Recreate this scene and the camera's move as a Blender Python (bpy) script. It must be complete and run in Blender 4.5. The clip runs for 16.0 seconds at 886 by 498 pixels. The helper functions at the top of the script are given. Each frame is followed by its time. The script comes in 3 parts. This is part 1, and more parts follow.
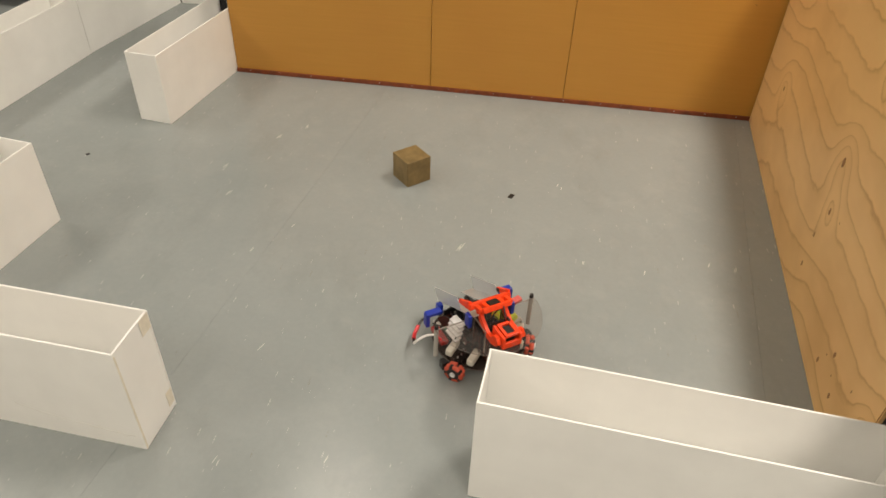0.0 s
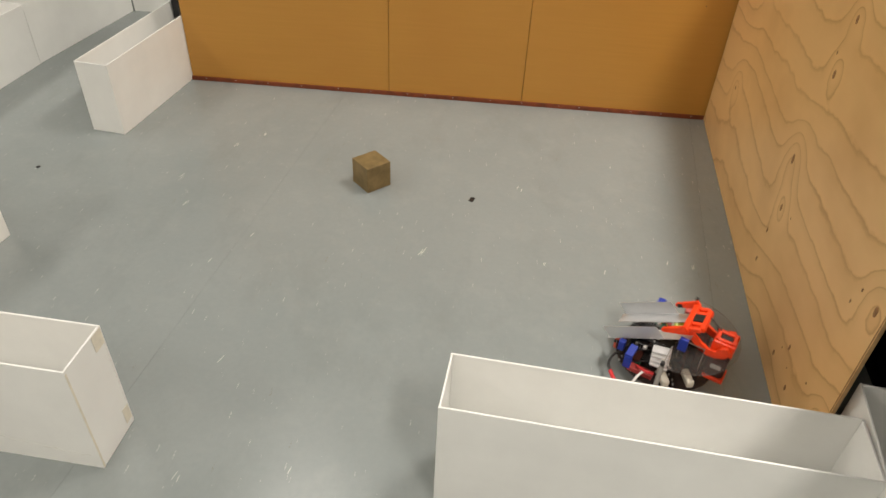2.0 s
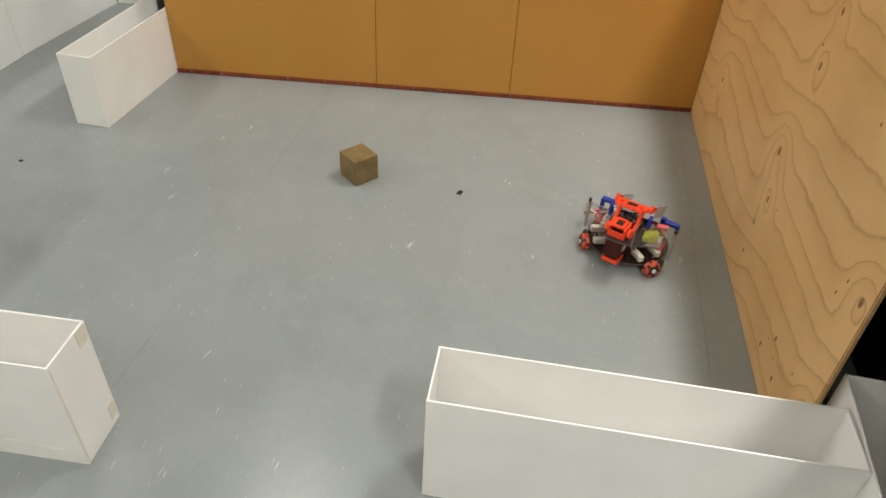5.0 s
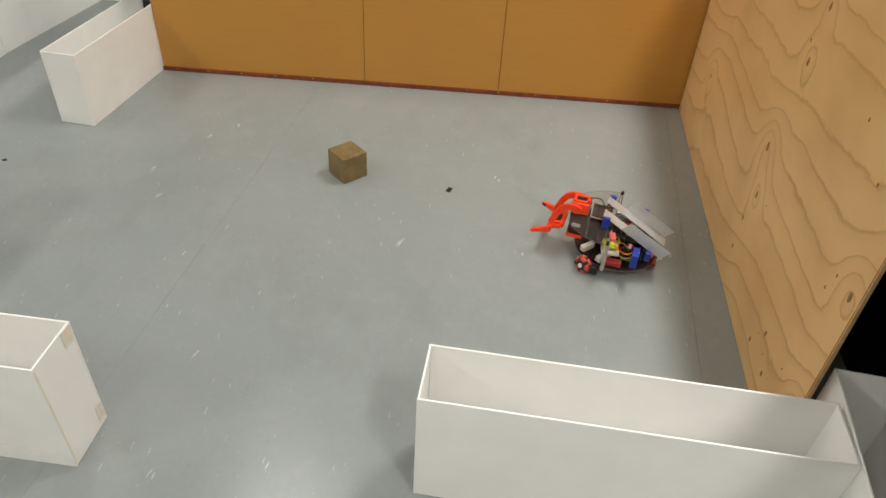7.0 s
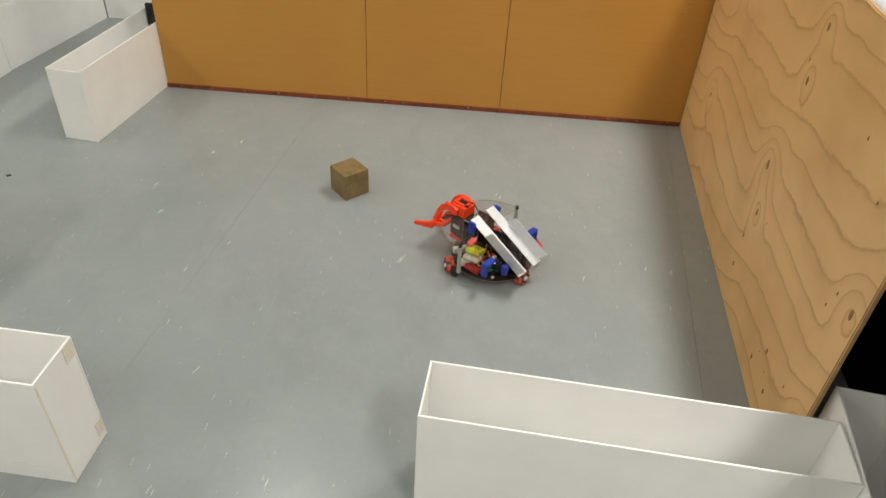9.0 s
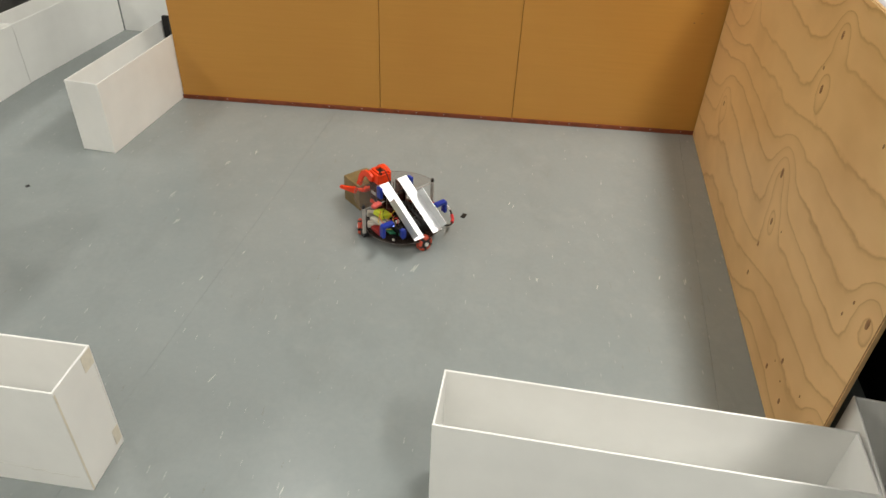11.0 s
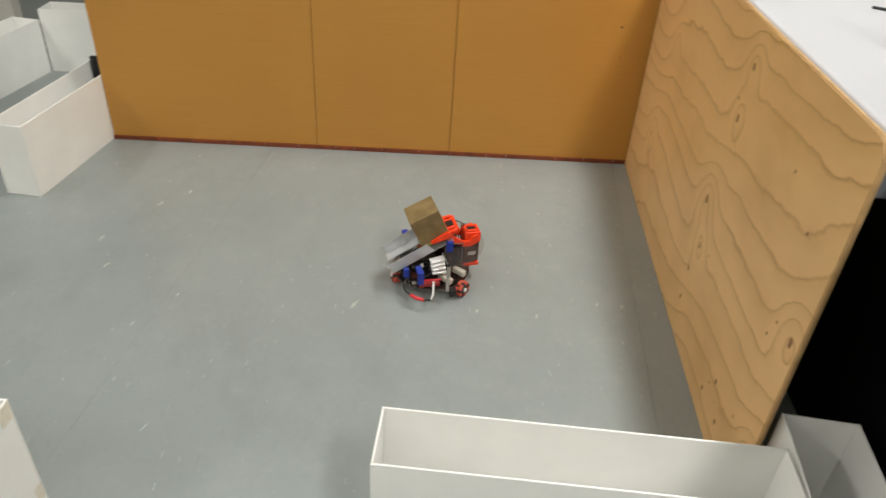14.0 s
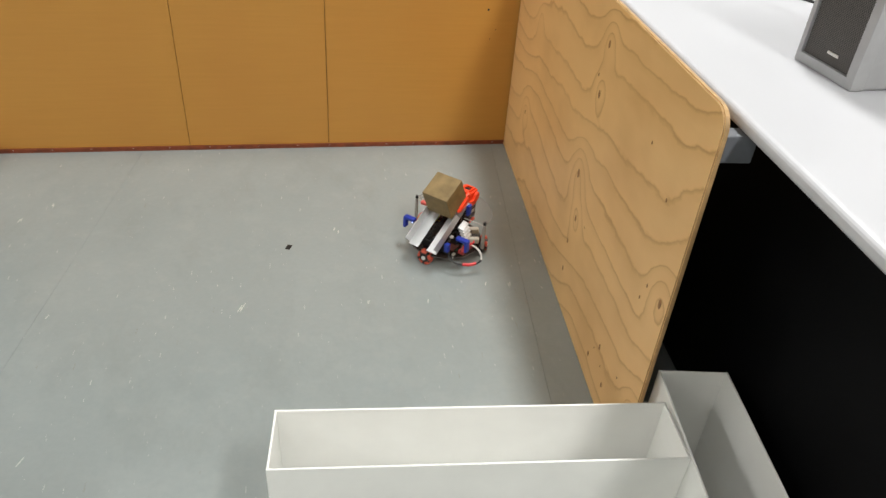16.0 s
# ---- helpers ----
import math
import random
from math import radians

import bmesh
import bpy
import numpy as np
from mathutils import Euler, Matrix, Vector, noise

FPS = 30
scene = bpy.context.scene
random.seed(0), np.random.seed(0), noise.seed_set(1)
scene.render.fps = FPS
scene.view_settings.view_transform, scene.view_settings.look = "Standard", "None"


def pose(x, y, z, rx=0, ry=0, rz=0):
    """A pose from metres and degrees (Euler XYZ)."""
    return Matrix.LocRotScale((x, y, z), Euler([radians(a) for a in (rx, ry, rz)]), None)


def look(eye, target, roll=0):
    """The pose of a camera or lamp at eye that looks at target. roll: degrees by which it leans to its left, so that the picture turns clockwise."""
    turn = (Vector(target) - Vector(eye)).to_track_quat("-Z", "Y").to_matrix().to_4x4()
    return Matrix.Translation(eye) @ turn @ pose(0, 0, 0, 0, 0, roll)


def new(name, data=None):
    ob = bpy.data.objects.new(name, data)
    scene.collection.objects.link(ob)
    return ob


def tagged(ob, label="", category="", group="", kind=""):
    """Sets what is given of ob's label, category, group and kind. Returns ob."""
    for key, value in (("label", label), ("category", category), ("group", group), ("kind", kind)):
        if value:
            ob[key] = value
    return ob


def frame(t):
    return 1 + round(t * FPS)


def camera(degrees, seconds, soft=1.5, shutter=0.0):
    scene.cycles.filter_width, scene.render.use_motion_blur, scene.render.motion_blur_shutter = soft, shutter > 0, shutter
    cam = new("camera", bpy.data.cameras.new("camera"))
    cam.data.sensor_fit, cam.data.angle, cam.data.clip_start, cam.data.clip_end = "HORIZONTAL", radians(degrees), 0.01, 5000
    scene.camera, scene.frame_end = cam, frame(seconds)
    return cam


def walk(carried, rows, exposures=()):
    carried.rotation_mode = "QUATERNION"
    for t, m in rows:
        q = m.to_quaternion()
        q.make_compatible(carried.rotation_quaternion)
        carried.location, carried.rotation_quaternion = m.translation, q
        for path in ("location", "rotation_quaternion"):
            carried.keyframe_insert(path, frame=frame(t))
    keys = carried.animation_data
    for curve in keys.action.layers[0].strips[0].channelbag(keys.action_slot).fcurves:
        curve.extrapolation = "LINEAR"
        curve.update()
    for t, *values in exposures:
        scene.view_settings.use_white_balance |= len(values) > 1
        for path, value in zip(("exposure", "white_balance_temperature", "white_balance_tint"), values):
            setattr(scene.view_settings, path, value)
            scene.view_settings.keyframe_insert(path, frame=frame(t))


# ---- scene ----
cam = camera(64.2, 16.0, shutter=0.45)
PATH = [
    (0, (-0.713, -2.185, 1.085), (-0.905, -0.639, -0.169), 2.3),
    (0.5, (-0.706, -2.184, 1.085), (-0.876, -0.627, -0.158), 2.2),
    (1, (-0.703, -2.183, 1.086), (-0.886, -0.635, -0.167), 1.7),
    (1.5, (-0.701, -2.181, 1.086), (-0.854, -0.628, -0.165), 2.0),
    (2, (-0.698, -2.18, 1.085), (-0.801, -0.616, -0.157), 2.8),
    (2.5, (-0.696, -2.177, 1.084), (-0.79, -0.611, -0.157), 2.7),
    (3, (-0.695, -2.178, 1.083), (-0.775, -0.619, -0.167), 3.1),
    (3.5, (-0.692, -2.181, 1.084), (-0.771, -0.623, -0.168), 3.1),
    (6, (-0.697, -2.172, 1.077), (-0.743, -0.62, -0.183), 3.8),
    (6.5, (-0.697, -2.171, 1.075), (-0.727, -0.62, -0.187), 4.0),
    (7, (-0.696, -2.172, 1.077), (-0.737, -0.618, -0.182), 3.6),
    (7.5, (-0.695, -2.173, 1.078), (-0.736, -0.61, -0.169), 3.8),
    (8, (-0.694, -2.175, 1.077), (-0.733, -0.599, -0.154), 4.0),
    (10.5, (-0.7, -2.175, 1.083), (-0.773, -0.587, -0.132), 2.7),
    (11, (-0.699, -2.179, 1.083), (-0.783, -0.584, -0.121), 2.8),
    (11.5, (-0.7, -2.182, 1.083), (-0.783, -0.581, -0.113), 3.0),
    (12, (-0.697, -2.182, 1.085), (-0.783, -0.584, -0.115), 2.8),
    (12.5, (-0.695, -2.181, 1.086), (-0.797, -0.555, -0.073), 2.3),
    (13, (-0.696, -2.181, 1.087), (-0.808, -0.552, -0.067), 2.0),
    (13.5, (-0.691, -2.179, 1.086), (-0.781, -0.551, -0.071), 2.4),
    (14, (-0.675, -2.176, 1.086), (-0.62, -0.521, -0.036), 3.7),
    (14.5, (-0.659, -2.174, 1.084), (-0.479, -0.556, -0.077), 3.4),
    (15, (-0.656, -2.174, 1.091), (-0.392, -0.551, -0.047), 3.9),
    (15.5, (-0.648, -2.176, 1.093), (-0.335, -0.562, -0.045), 4.2),
    (16, (-0.647, -2.176, 1.095), (-0.306, -0.567, -0.043), 4.3),
]
walk(cam, [(t, look(eye, target, roll)) for t, eye, target, roll in PATH],
     exposures=[(0, 0.0, 7300, 17), (1.0, -0.02, 7020, 16), (2.5, -0.04, 6700, 14.5), (6.5, -0.02, 6500, 13.5), (10.5, -0.02, 6500, 12.5), (13.5, -0.02, 6450, 12), (14.5, 0.08, 6300, 12), (16, 0.16, 6220, 12)])

# ---- light ----
world = bpy.data.worlds.new("room_world")
scene.world = world
world.use_nodes = True
world.node_tree.nodes["Background"].inputs[0].default_value = (0.9, 0.95, 1.0, 1)
world.node_tree.nodes["Background"].inputs[1].default_value = 0.02

LAMP_W = 25.5
LAMP_COLOUR = (0.985, 0.97, 0.89)
CEILING_Z = 2.75
LAMP_SPOTS = [(x, y) for x in (-3.9, -1.56, 0.34) for y in (-3.1, -0.28)]
for lx, ly in LAMP_SPOTS:
    ld = bpy.data.lights.new("ceiling_lamp_light", "AREA")
    ld.shape, ld.size, ld.size_y = "RECTANGLE", 0.24, 1.1
    ld.energy, ld.color = LAMP_W * (1.95 if lx > 0 else 0.36 if lx > -2 else 0.98 if ly > -1 else 1.62), LAMP_COLOUR
    lo = new("ceiling_lamp_light", ld)
    lo.matrix_basis = pose(lx, ly, CEILING_Z - 0.055)


# ---- materials ----
def material(name, colour, rough=0.5, metal=0.0, spec=0.5):
    m = bpy.data.materials.new(name)
    m.use_nodes = True
    b = m.node_tree.nodes["Principled BSDF"]
    b.inputs["Base Color"].default_value = (*colour, 1)
    b.inputs["Roughness"].default_value = rough
    b.inputs["Metallic"].default_value = metal
    b.inputs["Specular IOR Level"].default_value = spec
    return m, m.node_tree, b


def add(nt, kind, **props):
    n = nt.nodes.new(kind)
    for k, val in props.items():
        if k == "op":
            n.operation = val
        elif k == "blend":
            n.blend_type = val
        elif k == "dtype":
            n.data_type = val
        elif k == "feature":
            n.feature = val
    return n


def coords(nt, scale=(1, 1, 1), rot=(0, 0, 0), space="Object"):
    tc = nt.nodes.new("ShaderNodeTexCoord")
    mp = nt.nodes.new("ShaderNodeMapping")
    mp.inputs["Scale"].default_value = scale
    mp.inputs["Rotation"].default_value = rot
    nt.links.new(tc.outputs[space], mp.inputs["Vector"])
    return mp.outputs[0]


def noise_node(nt, vec, scale, detail=4, rough=0.55):
    n = nt.nodes.new("ShaderNodeTexNoise")
    n.inputs["Scale"].default_value = scale
    n.inputs["Detail"].default_value = detail
    n.inputs["Roughness"].default_value = rough
    if vec is not None:
        nt.links.new(vec, n.inputs["Vector"])
    return n.outputs["Fac"]


def ramp(nt, fac, stops):
    r = nt.nodes.new("ShaderNodeValToRGB")
    e = r.color_ramp.elements
    while len(e) < len(stops):
        e.new(0.5)
    for el, (p, c) in zip(e, stops):
        el.position = p
        el.color = (*c, 1) if len(c) == 3 else c
    nt.links.new(fac, r.inputs[0])
    return r.outputs[0]


def math_node(nt, op, a, b=None, clamp=False):
    n = nt.nodes.new("ShaderNodeMath")
    n.operation, n.use_clamp = op, clamp
    for i, val in enumerate((a, b)):
        if val is None:
            continue
        if isinstance(val, (int, float)):
            n.inputs[i].default_value = val
        else:
            nt.links.new(val, n.inputs[i])
    return n.outputs[0]


def mix(nt, fac, a, b, blend="MIX"):
    n = nt.nodes.new("ShaderNodeMix")
    n.data_type, n.blend_type = "RGBA", blend
    for sock, val in ((n.inputs[0], fac), (n.inputs[6], a), (n.inputs[7], b)):
        if isinstance(val, (int, float)):
            sock.default_value = val
        elif isinstance(val, tuple):
            sock.default_value = (*val, 1)
        else:
            nt.links.new(val, sock)
    return n.outputs[2]


def bump(nt, b, height, strength, dist=0.001):
    n = nt.nodes.new("ShaderNodeBump")
    n.inputs["Strength"].default_value = strength
    n.inputs["Distance"].default_value = dist
    nt.links.new(height, n.inputs["Height"])
    nt.links.new(n.outputs[0], b.inputs["Normal"])


def mottled(name, colour, rough=0.5, metal=0.0, amount=0.12, scale=30, spec=0.5, bump_s=0.1, space="Object"):
    """A paint or plastic with soft stains and a fine grain."""
    m, nt, b = material(name, colour, rough, metal, spec)
    v = coords(nt, space=space)
    a = noise_node(nt, v, scale, 5)
    g = noise_node(nt, v, scale * 12, 2)
    dark = tuple(c * (1 - amount) for c in colour)
    light = tuple(min(1, c * (1 + amount)) for c in colour)
    c = ramp(nt, a, [(0.3, dark), (0.7, light)])
    nt.links.new(c, b.inputs["Base Color"])
    nt.links.new(math_node(nt, "ADD", math_node(nt, "MULTIPLY", a, 0.2), rough - 0.1), b.inputs["Roughness"])
    if bump_s:
        bump(nt, b, g, bump_s, 0.0005)
    return m


def make_vinyl():
    """Grey sheet vinyl with short light and brown flecks along its length, scuffs and a soft sheen."""
    m, nt, b = material("floor_vinyl", (0.3, 0.3, 0.28), 0.3)
    v = coords(nt, rot=(0, 0, radians(6)))
    broad = noise_node(nt, v, 2.2, 4)
    fine = noise_node(nt, v, 75, 4, 0.7)
    base = ramp(nt, broad, [(0.25, (0.268, 0.298, 0.296)), (0.75, (0.312, 0.339, 0.333))])
    base = mix(nt, math_node(nt, "MULTIPLY", fine, 0.36), base, (0.20, 0.225, 0.22))
    mid = noise_node(nt, v, 11, 4, 0.65)
    base = mix(nt, math_node(nt, "MULTIPLY", math_node(nt, "SUBTRACT", mid, 0.5, True), 1.1), base, (0.345, 0.37, 0.358))

    def flecks(scale, threshold, wid, rotate, keep):
        fv = coords(nt, (scale * 6.5, scale, 1), (0, 0, radians(rotate)))
        warp = nt.nodes.new("ShaderNodeTexVoronoi")
        warp.inputs["Scale"].default_value = 1
        warp.inputs["Randomness"].default_value = 1
        nt.links.new(fv, warp.inputs["Vector"])
        near = math_node(nt, "LESS_THAN", warp.outputs["Distance"], wid)
        sep = nt.nodes.new("ShaderNodeSeparateColor")
        nt.links.new(warp.outputs["Color"], sep.inputs[0])
        pick = math_node(nt, "GREATER_THAN", sep.outputs[0], keep)
        rag = math_node(nt, "GREATER_THAN", noise_node(nt, v, 260, 2), threshold)
        return math_node(nt, "MULTIPLY", math_node(nt, "MULTIPLY", near, pick), rag)

    light = flecks(14, 0.47, 0.125, 12, 0.78)
    small = flecks(22, 0.52, 0.13, -6, 0.70)
    brown = flecks(9, 0.50, 0.12, 28, 0.88)
    c = mix(nt, math_node(nt, "MULTIPLY", light, 0.32), base, (0.74, 0.72, 0.66))
    c = mix(nt, math_node(nt, "MULTIPLY", small, 0.33), c, (0.62, 0.61, 0.56))
    c = mix(nt, math_node(nt, "MULTIPLY", brown, 0.32), c, (0.21, 0.17, 0.13))
    smear = ramp(nt, noise_node(nt, coords(nt, (1, 0.5, 1), (0, 0, radians(25))), 7, 5, 0.7), [(0.52, (0, 0, 0)), (0.72, (0.35, 0.35, 0.35))])
    c = mix(nt, smear, c, (0.22, 0.235, 0.225))
    nt.links.new(c, b.inputs["Base Color"])
    nt.links.new(math_node(nt, "ADD", math_node(nt, "MULTIPLY", mid, 0.10), 0.19), b.inputs["Roughness"])
    bump(nt, b, noise_node(nt, v, 120, 3), 0.06, 0.001)
    return m


# knots of the plywood sheet: place along it, height, size
PLY_KNOTS = [(-0.844, 0.348, 1.0), (-0.883, 0.252, 0.75), (-0.88, 0.555, 0.6), (-0.884, 0.66, 0.7), (-1.356, 0.388, 0.9), (-0.259, 0.236, 0.8), (-0.30, 0.52, 0.6), (-1.36, 0.14, 0.6)]


def make_ply():
    """Rotary-cut pine plywood: level figure that steps up at each column of knots, with fine pores."""
    m, nt, b = material("pine_plywood", (0.6, 0.4, 0.2), 0.45)
    sep = nt.nodes.new("ShaderNodeSeparateXYZ")
    nt.links.new(coords(nt), sep.inputs[0])
    along, up = sep.outputs[1], sep.outputs[2]

    def step(at, half, rise):
        r = nt.nodes.new("ShaderNodeMapRange")
        r.interpolation_type = "SMOOTHSTEP"
        r.inputs["From Min"].default_value, r.inputs["From Max"].default_value = at + half, at - half
        r.inputs["To Min"].default_value, r.inputs["To Max"].default_value = 0.0, rise
        nt.links.new(along, r.inputs["Value"])
        return r.outputs[0]

    level = math_node(nt, "ADD", up, math_node(nt, "MULTIPLY", noise_node(nt, coords(nt, (1, 0.30, 1.0)), 4.2, 1.0, 0.4), 0.20))
    for at, half, rise in ((-0.27, 0.12, 0.07), (-0.86, 0.15, 0.10), (-1.37, 0.10, 0.08)):
        level = math_node(nt, "SUBTRACT", level, step(at, half, rise))
    level = math_node(nt, "ADD", level, math_node(nt, "MULTIPLY", noise_node(nt, coords(nt, (1, 0.35, 1)), 11, 2), 0.034))
    phase = math_node(nt, "MULTIPLY", level, 14.0)
    for ky, kz, size in PLY_KNOTS:
        dy = math_node(nt, "MULTIPLY", math_node(nt, "SUBTRACT", along, ky), 17.0 / size)
        dz = math_node(nt, "MULTIPLY", math_node(nt, "SUBTRACT", up, kz), 15.0 / size)
        d2 = math_node(nt, "ADD", math_node(nt, "MULTIPLY", dy, dy), math_node(nt, "MULTIPLY", dz, dz))
        hill = math_node(nt, "MULTIPLY", math_node(nt, "EXPONENT", math_node(nt, "MULTIPLY", d2, -1.0)), 2.3 * size)
        phase = math_node(nt, "SUBTRACT", phase, hill)
    wob = noise_node(nt, coords(nt, (1, 0.5, 1)), 38, 3)
    phase = math_node(nt, "ADD", phase, math_node(nt, "MULTIPLY", wob, 0.30))
    saw = math_node(nt, "FRACT", phase)
    pale, line = (0.83, 0.53, 0.228), (0.53, 0.28, 0.098)
    rings = ramp(nt, saw, [(0.0, pale), (0.50, (0.81, 0.515, 0.222)), (0.82, (0.745, 0.46, 0.19)), (0.93, line), (0.96, (0.73, 0.445, 0.18)), (1.0, pale)])
    fac = ramp(nt, noise_node(nt, coords(nt, (1, 0.6, 1)), 5.0, 3), [(0.30, (0.45, 0.45, 0.45)), (0.60, (1, 1, 1))])
    c = mix(nt, fac, (0.80, 0.505, 0.217), rings)
    pores = noise_node(nt, coords(nt, (1, 9, 330)), 2.0, 2)
    c = mix(nt, math_node(nt, "MULTIPLY", pores, 0.18), c, (0.60, 0.36, 0.145))
    blot = noise_node(nt, coords(nt, (1, 0.7, 1)), 4.4, 3)
    c = mix(nt, math_node(nt, "MULTIPLY", math_node(nt, "SUBTRACT", blot, 0.46, True), 2.1), c, (0.60, 0.335, 0.125))
    nt.links.new(c, b.inputs["Base Color"])
    bump(nt, b, saw, 0.05, 0.0005)
    return m


def make_orange():
    """Orange-brown stained board with faint level grain."""
    m, nt, b = material("orange_board", (0.5, 0.25, 0.05), 0.5)
    v = coords(nt, (1.5, 1, 40))
    grain = noise_node(nt, v, 3, 5, 0.65)
    broad = noise_node(nt, coords(nt), 3.0, 4)
    c = ramp(nt, grain, [(0.2, (0.500, 0.241, 0.041)), (0.8, (0.552, 0.269, 0.049))])
    c = mix(nt, math_node(nt, "MULTIPLY", math_node(nt, "SUBTRACT", broad, 0.4, True), 1.0), c, (0.48, 0.205, 0.036))
    nt.links.new(c, b.inputs["Base Color"])
    bump(nt, b, noise_node(nt, coords(nt), 420, 2), 0.12, 0.0004)
    return m


def make_cube_wood():
    m, nt, b = material("old_wood", (0.3, 0.2, 0.09), 0.6)
    v = coords(nt)
    a = noise_node(nt, v, 28, 4)
    g = noise_node(nt, coords(nt, (60, 60, 500)), 2, 3)
    c = ramp(nt, a, [(0.30, (0.150, 0.102, 0.036)), (0.70, (0.29, 0.200, 0.079))])
    c = mix(nt, math_node(nt, "MULTIPLY", g, 0.5), c, (0.16, 0.107, 0.040))
    geo = nt.nodes.new("ShaderNodeNewGeometry")
    edge = math_node(nt, "MULTIPLY", math_node(nt, "SUBTRACT", geo.outputs["Pointiness"], 0.52, True), 5.0, True)
    c = mix(nt, edge, c, (0.12, 0.07, 0.03))
    nt.links.new(c, b.inputs["Base Color"])
    bump(nt, b, a, 0.2, 0.001)
    return m


def make_clear(name, tint, alpha=0.28, body=(0.75, 0.74, 0.7)):
    """Thin clear acrylic sheet."""
    m = bpy.data.materials.new(name)
    m.use_nodes = True
    nt = m.node_tree
    out = nt.nodes["Material Output"]
    nt.nodes.remove(nt.nodes["Principled BSDF"])
    tr = nt.nodes.new("ShaderNodeBsdfTransparent")
    tr.inputs[0].default_value = (*tint, 1)
    gl = nt.nodes.new("ShaderNodeBsdfPrincipled")
    gl.inputs["Base Color"].default_value = (*body, 1)
    gl.inputs["Roughness"].default_value = 0.12
    mx = nt.nodes.new("ShaderNodeMixShader")
    mx.inputs[0].default_value = alpha
    nt.links.new(tr.outputs[0], mx.inputs[1])
    nt.links.new(gl.outputs[0], mx.inputs[2])
    nt.links.new(mx.outputs[0], out.inputs[0])
    return m


def make_glow(name, colour, strength):
    m = bpy.data.materials.new(name)
    m.use_nodes = True
    b = m.node_tree.nodes["Principled BSDF"]
    b.inputs["Emission Color"].default_value = (*colour, 1)
    b.inputs["Emission Strength"].default_value = strength
    return m


def make_grille():
    m, nt, b = material("speaker_cloth", (0.06, 0.055, 0.05), 0.7)
    v = nt.nodes.new("ShaderNodeTexChecker")
    v.inputs["Scale"].default_value = 420
    v.inputs["Color1"].default_value = (0.10, 0.092, 0.085, 1)
    v.inputs["Color2"].default_value = (0.028, 0.026, 0.025, 1)
    nt.links.new(coords(nt), v.inputs["Vector"])
    nt.links.new(v.outputs[0], b.inputs["Base Color"])
    return m


M_FLOOR = make_vinyl()
M_PLY = make_ply()
M_ORANGE = make_orange()
M_WHITE = mottled("white_foamboard", (0.890, 0.888, 0.855), 0.42, amount=0.035, scale=9, bump_s=0.04)
M_TAPE = mottled("masking_tape", (0.79, 0.74, 0.62), 0.6, amount=0.08, scale=60)
M_PENCIL = material("pencil_line", (0.66, 0.64, 0.58), 0.7)[0]
M_SKIRT = mottled("red_brown_trim", (0.20, 0.045, 0.015), 0.45, amount=0.3, scale=40)
M_DARKGAP = material("dark_backing", (0.05, 0.02, 0.008), 0.8)[0]
M_WALL = mottled("cream_wall", (0.50, 0.48, 0.43), 0.7, amount=0.04, scale=3)
M_CEIL = mottled("ceiling_tile", (0.50, 0.50, 0.48), 0.8, amount=0.03, scale=4)
M_BLACK = mottled("black_laminate", (0.0035, 0.0035, 0.004), 0.6, amount=0.3, scale=8, spec=0.1)
M_BLACK2 = mottled("black_plastic", (0.010, 0.0095, 0.0095), 0.45, amount=0.25, scale=50)
M_DESK = mottled("white_laminate", (0.55, 0.55, 0.575), 0.35, amount=0.02, scale=5, bump_s=0.03)
M_GREYMETAL = mottled("grey_painted_steel", (0.30, 0.31, 0.33), 0.45, amount=0.08)
# bracket steel, its colour darkened for the shade under the worktop
M_BRACKET = mottled("shaded_blue_grey_steel", (0.15, 0.16, 0.18), 0.45, amount=0.1)
M_SPEAKER = mottled("silver_plastic", (0.36, 0.36, 0.365), 0.45, amount=0.05, scale=40)
M_GRILLE = make_grille()
M_BADGE = material("badge_metal", (0.6, 0.58, 0.55), 0.3, 0.8)[0]
M_CUBE = make_cube_wood()
M_ALU = mottled("aluminium_sheet", (0.66, 0.67, 0.68), 0.48, 0.76, amount=0.05, scale=35, bump_s=0.05)
M_ORANGEPLA = mottled("orange_printed_plastic", (0.86, 0.055, 0.008), 0.42, amount=0.10, scale=70, bump_s=0.25)
M_BLUEPLA = mottled("blue_printed_plastic", (0.008, 0.03, 0.30), 0.4, amount=0.15, scale=70, bump_s=0.2)
M_ROLLER = mottled("red_roller_rubber", (0.55, 0.085, 0.045), 0.55, amount=0.15, scale=90)
M_BEIGE = mottled("beige_gearbox_plastic", (0.58, 0.55, 0.47), 0.5, amount=0.06, scale=80)
M_BROWN = mottled("smoked_brown_acrylic", (0.055, 0.017, 0.012), 0.5, amount=0.25, scale=40, spec=0.10)
M_CLEAR = make_clear("clear_acrylic", (0.905, 0.88, 0.865), 0.025)
# clear sheet; its dark tint puts in the shade below the base disc
M_BASE = make_clear("base_acrylic", (0.60, 0.54, 0.52), 0.10, (0.10, 0.07, 0.065))
M_RIM = mottled("acrylic_edge", (0.17, 0.15, 0.14), 0.4, amount=0.1, scale=80)
M_EDGE = mottled("sawn_acrylic_edge", (0.26, 0.21, 0.18), 0.35, amount=0.15, scale=90)
M_POST = mottled("grey_standoff", (0.36, 0.34, 0.31), 0.45, amount=0.1, scale=80)
M_SMOKE = make_clear("smoky_acrylic", (0.54, 0.40, 0.36), 0.06, (0.12, 0.06, 0.045))
M_STEEL = mottled("zinc_steel", (0.55, 0.54, 0.52), 0.35, 0.8, amount=0.1, scale=80)
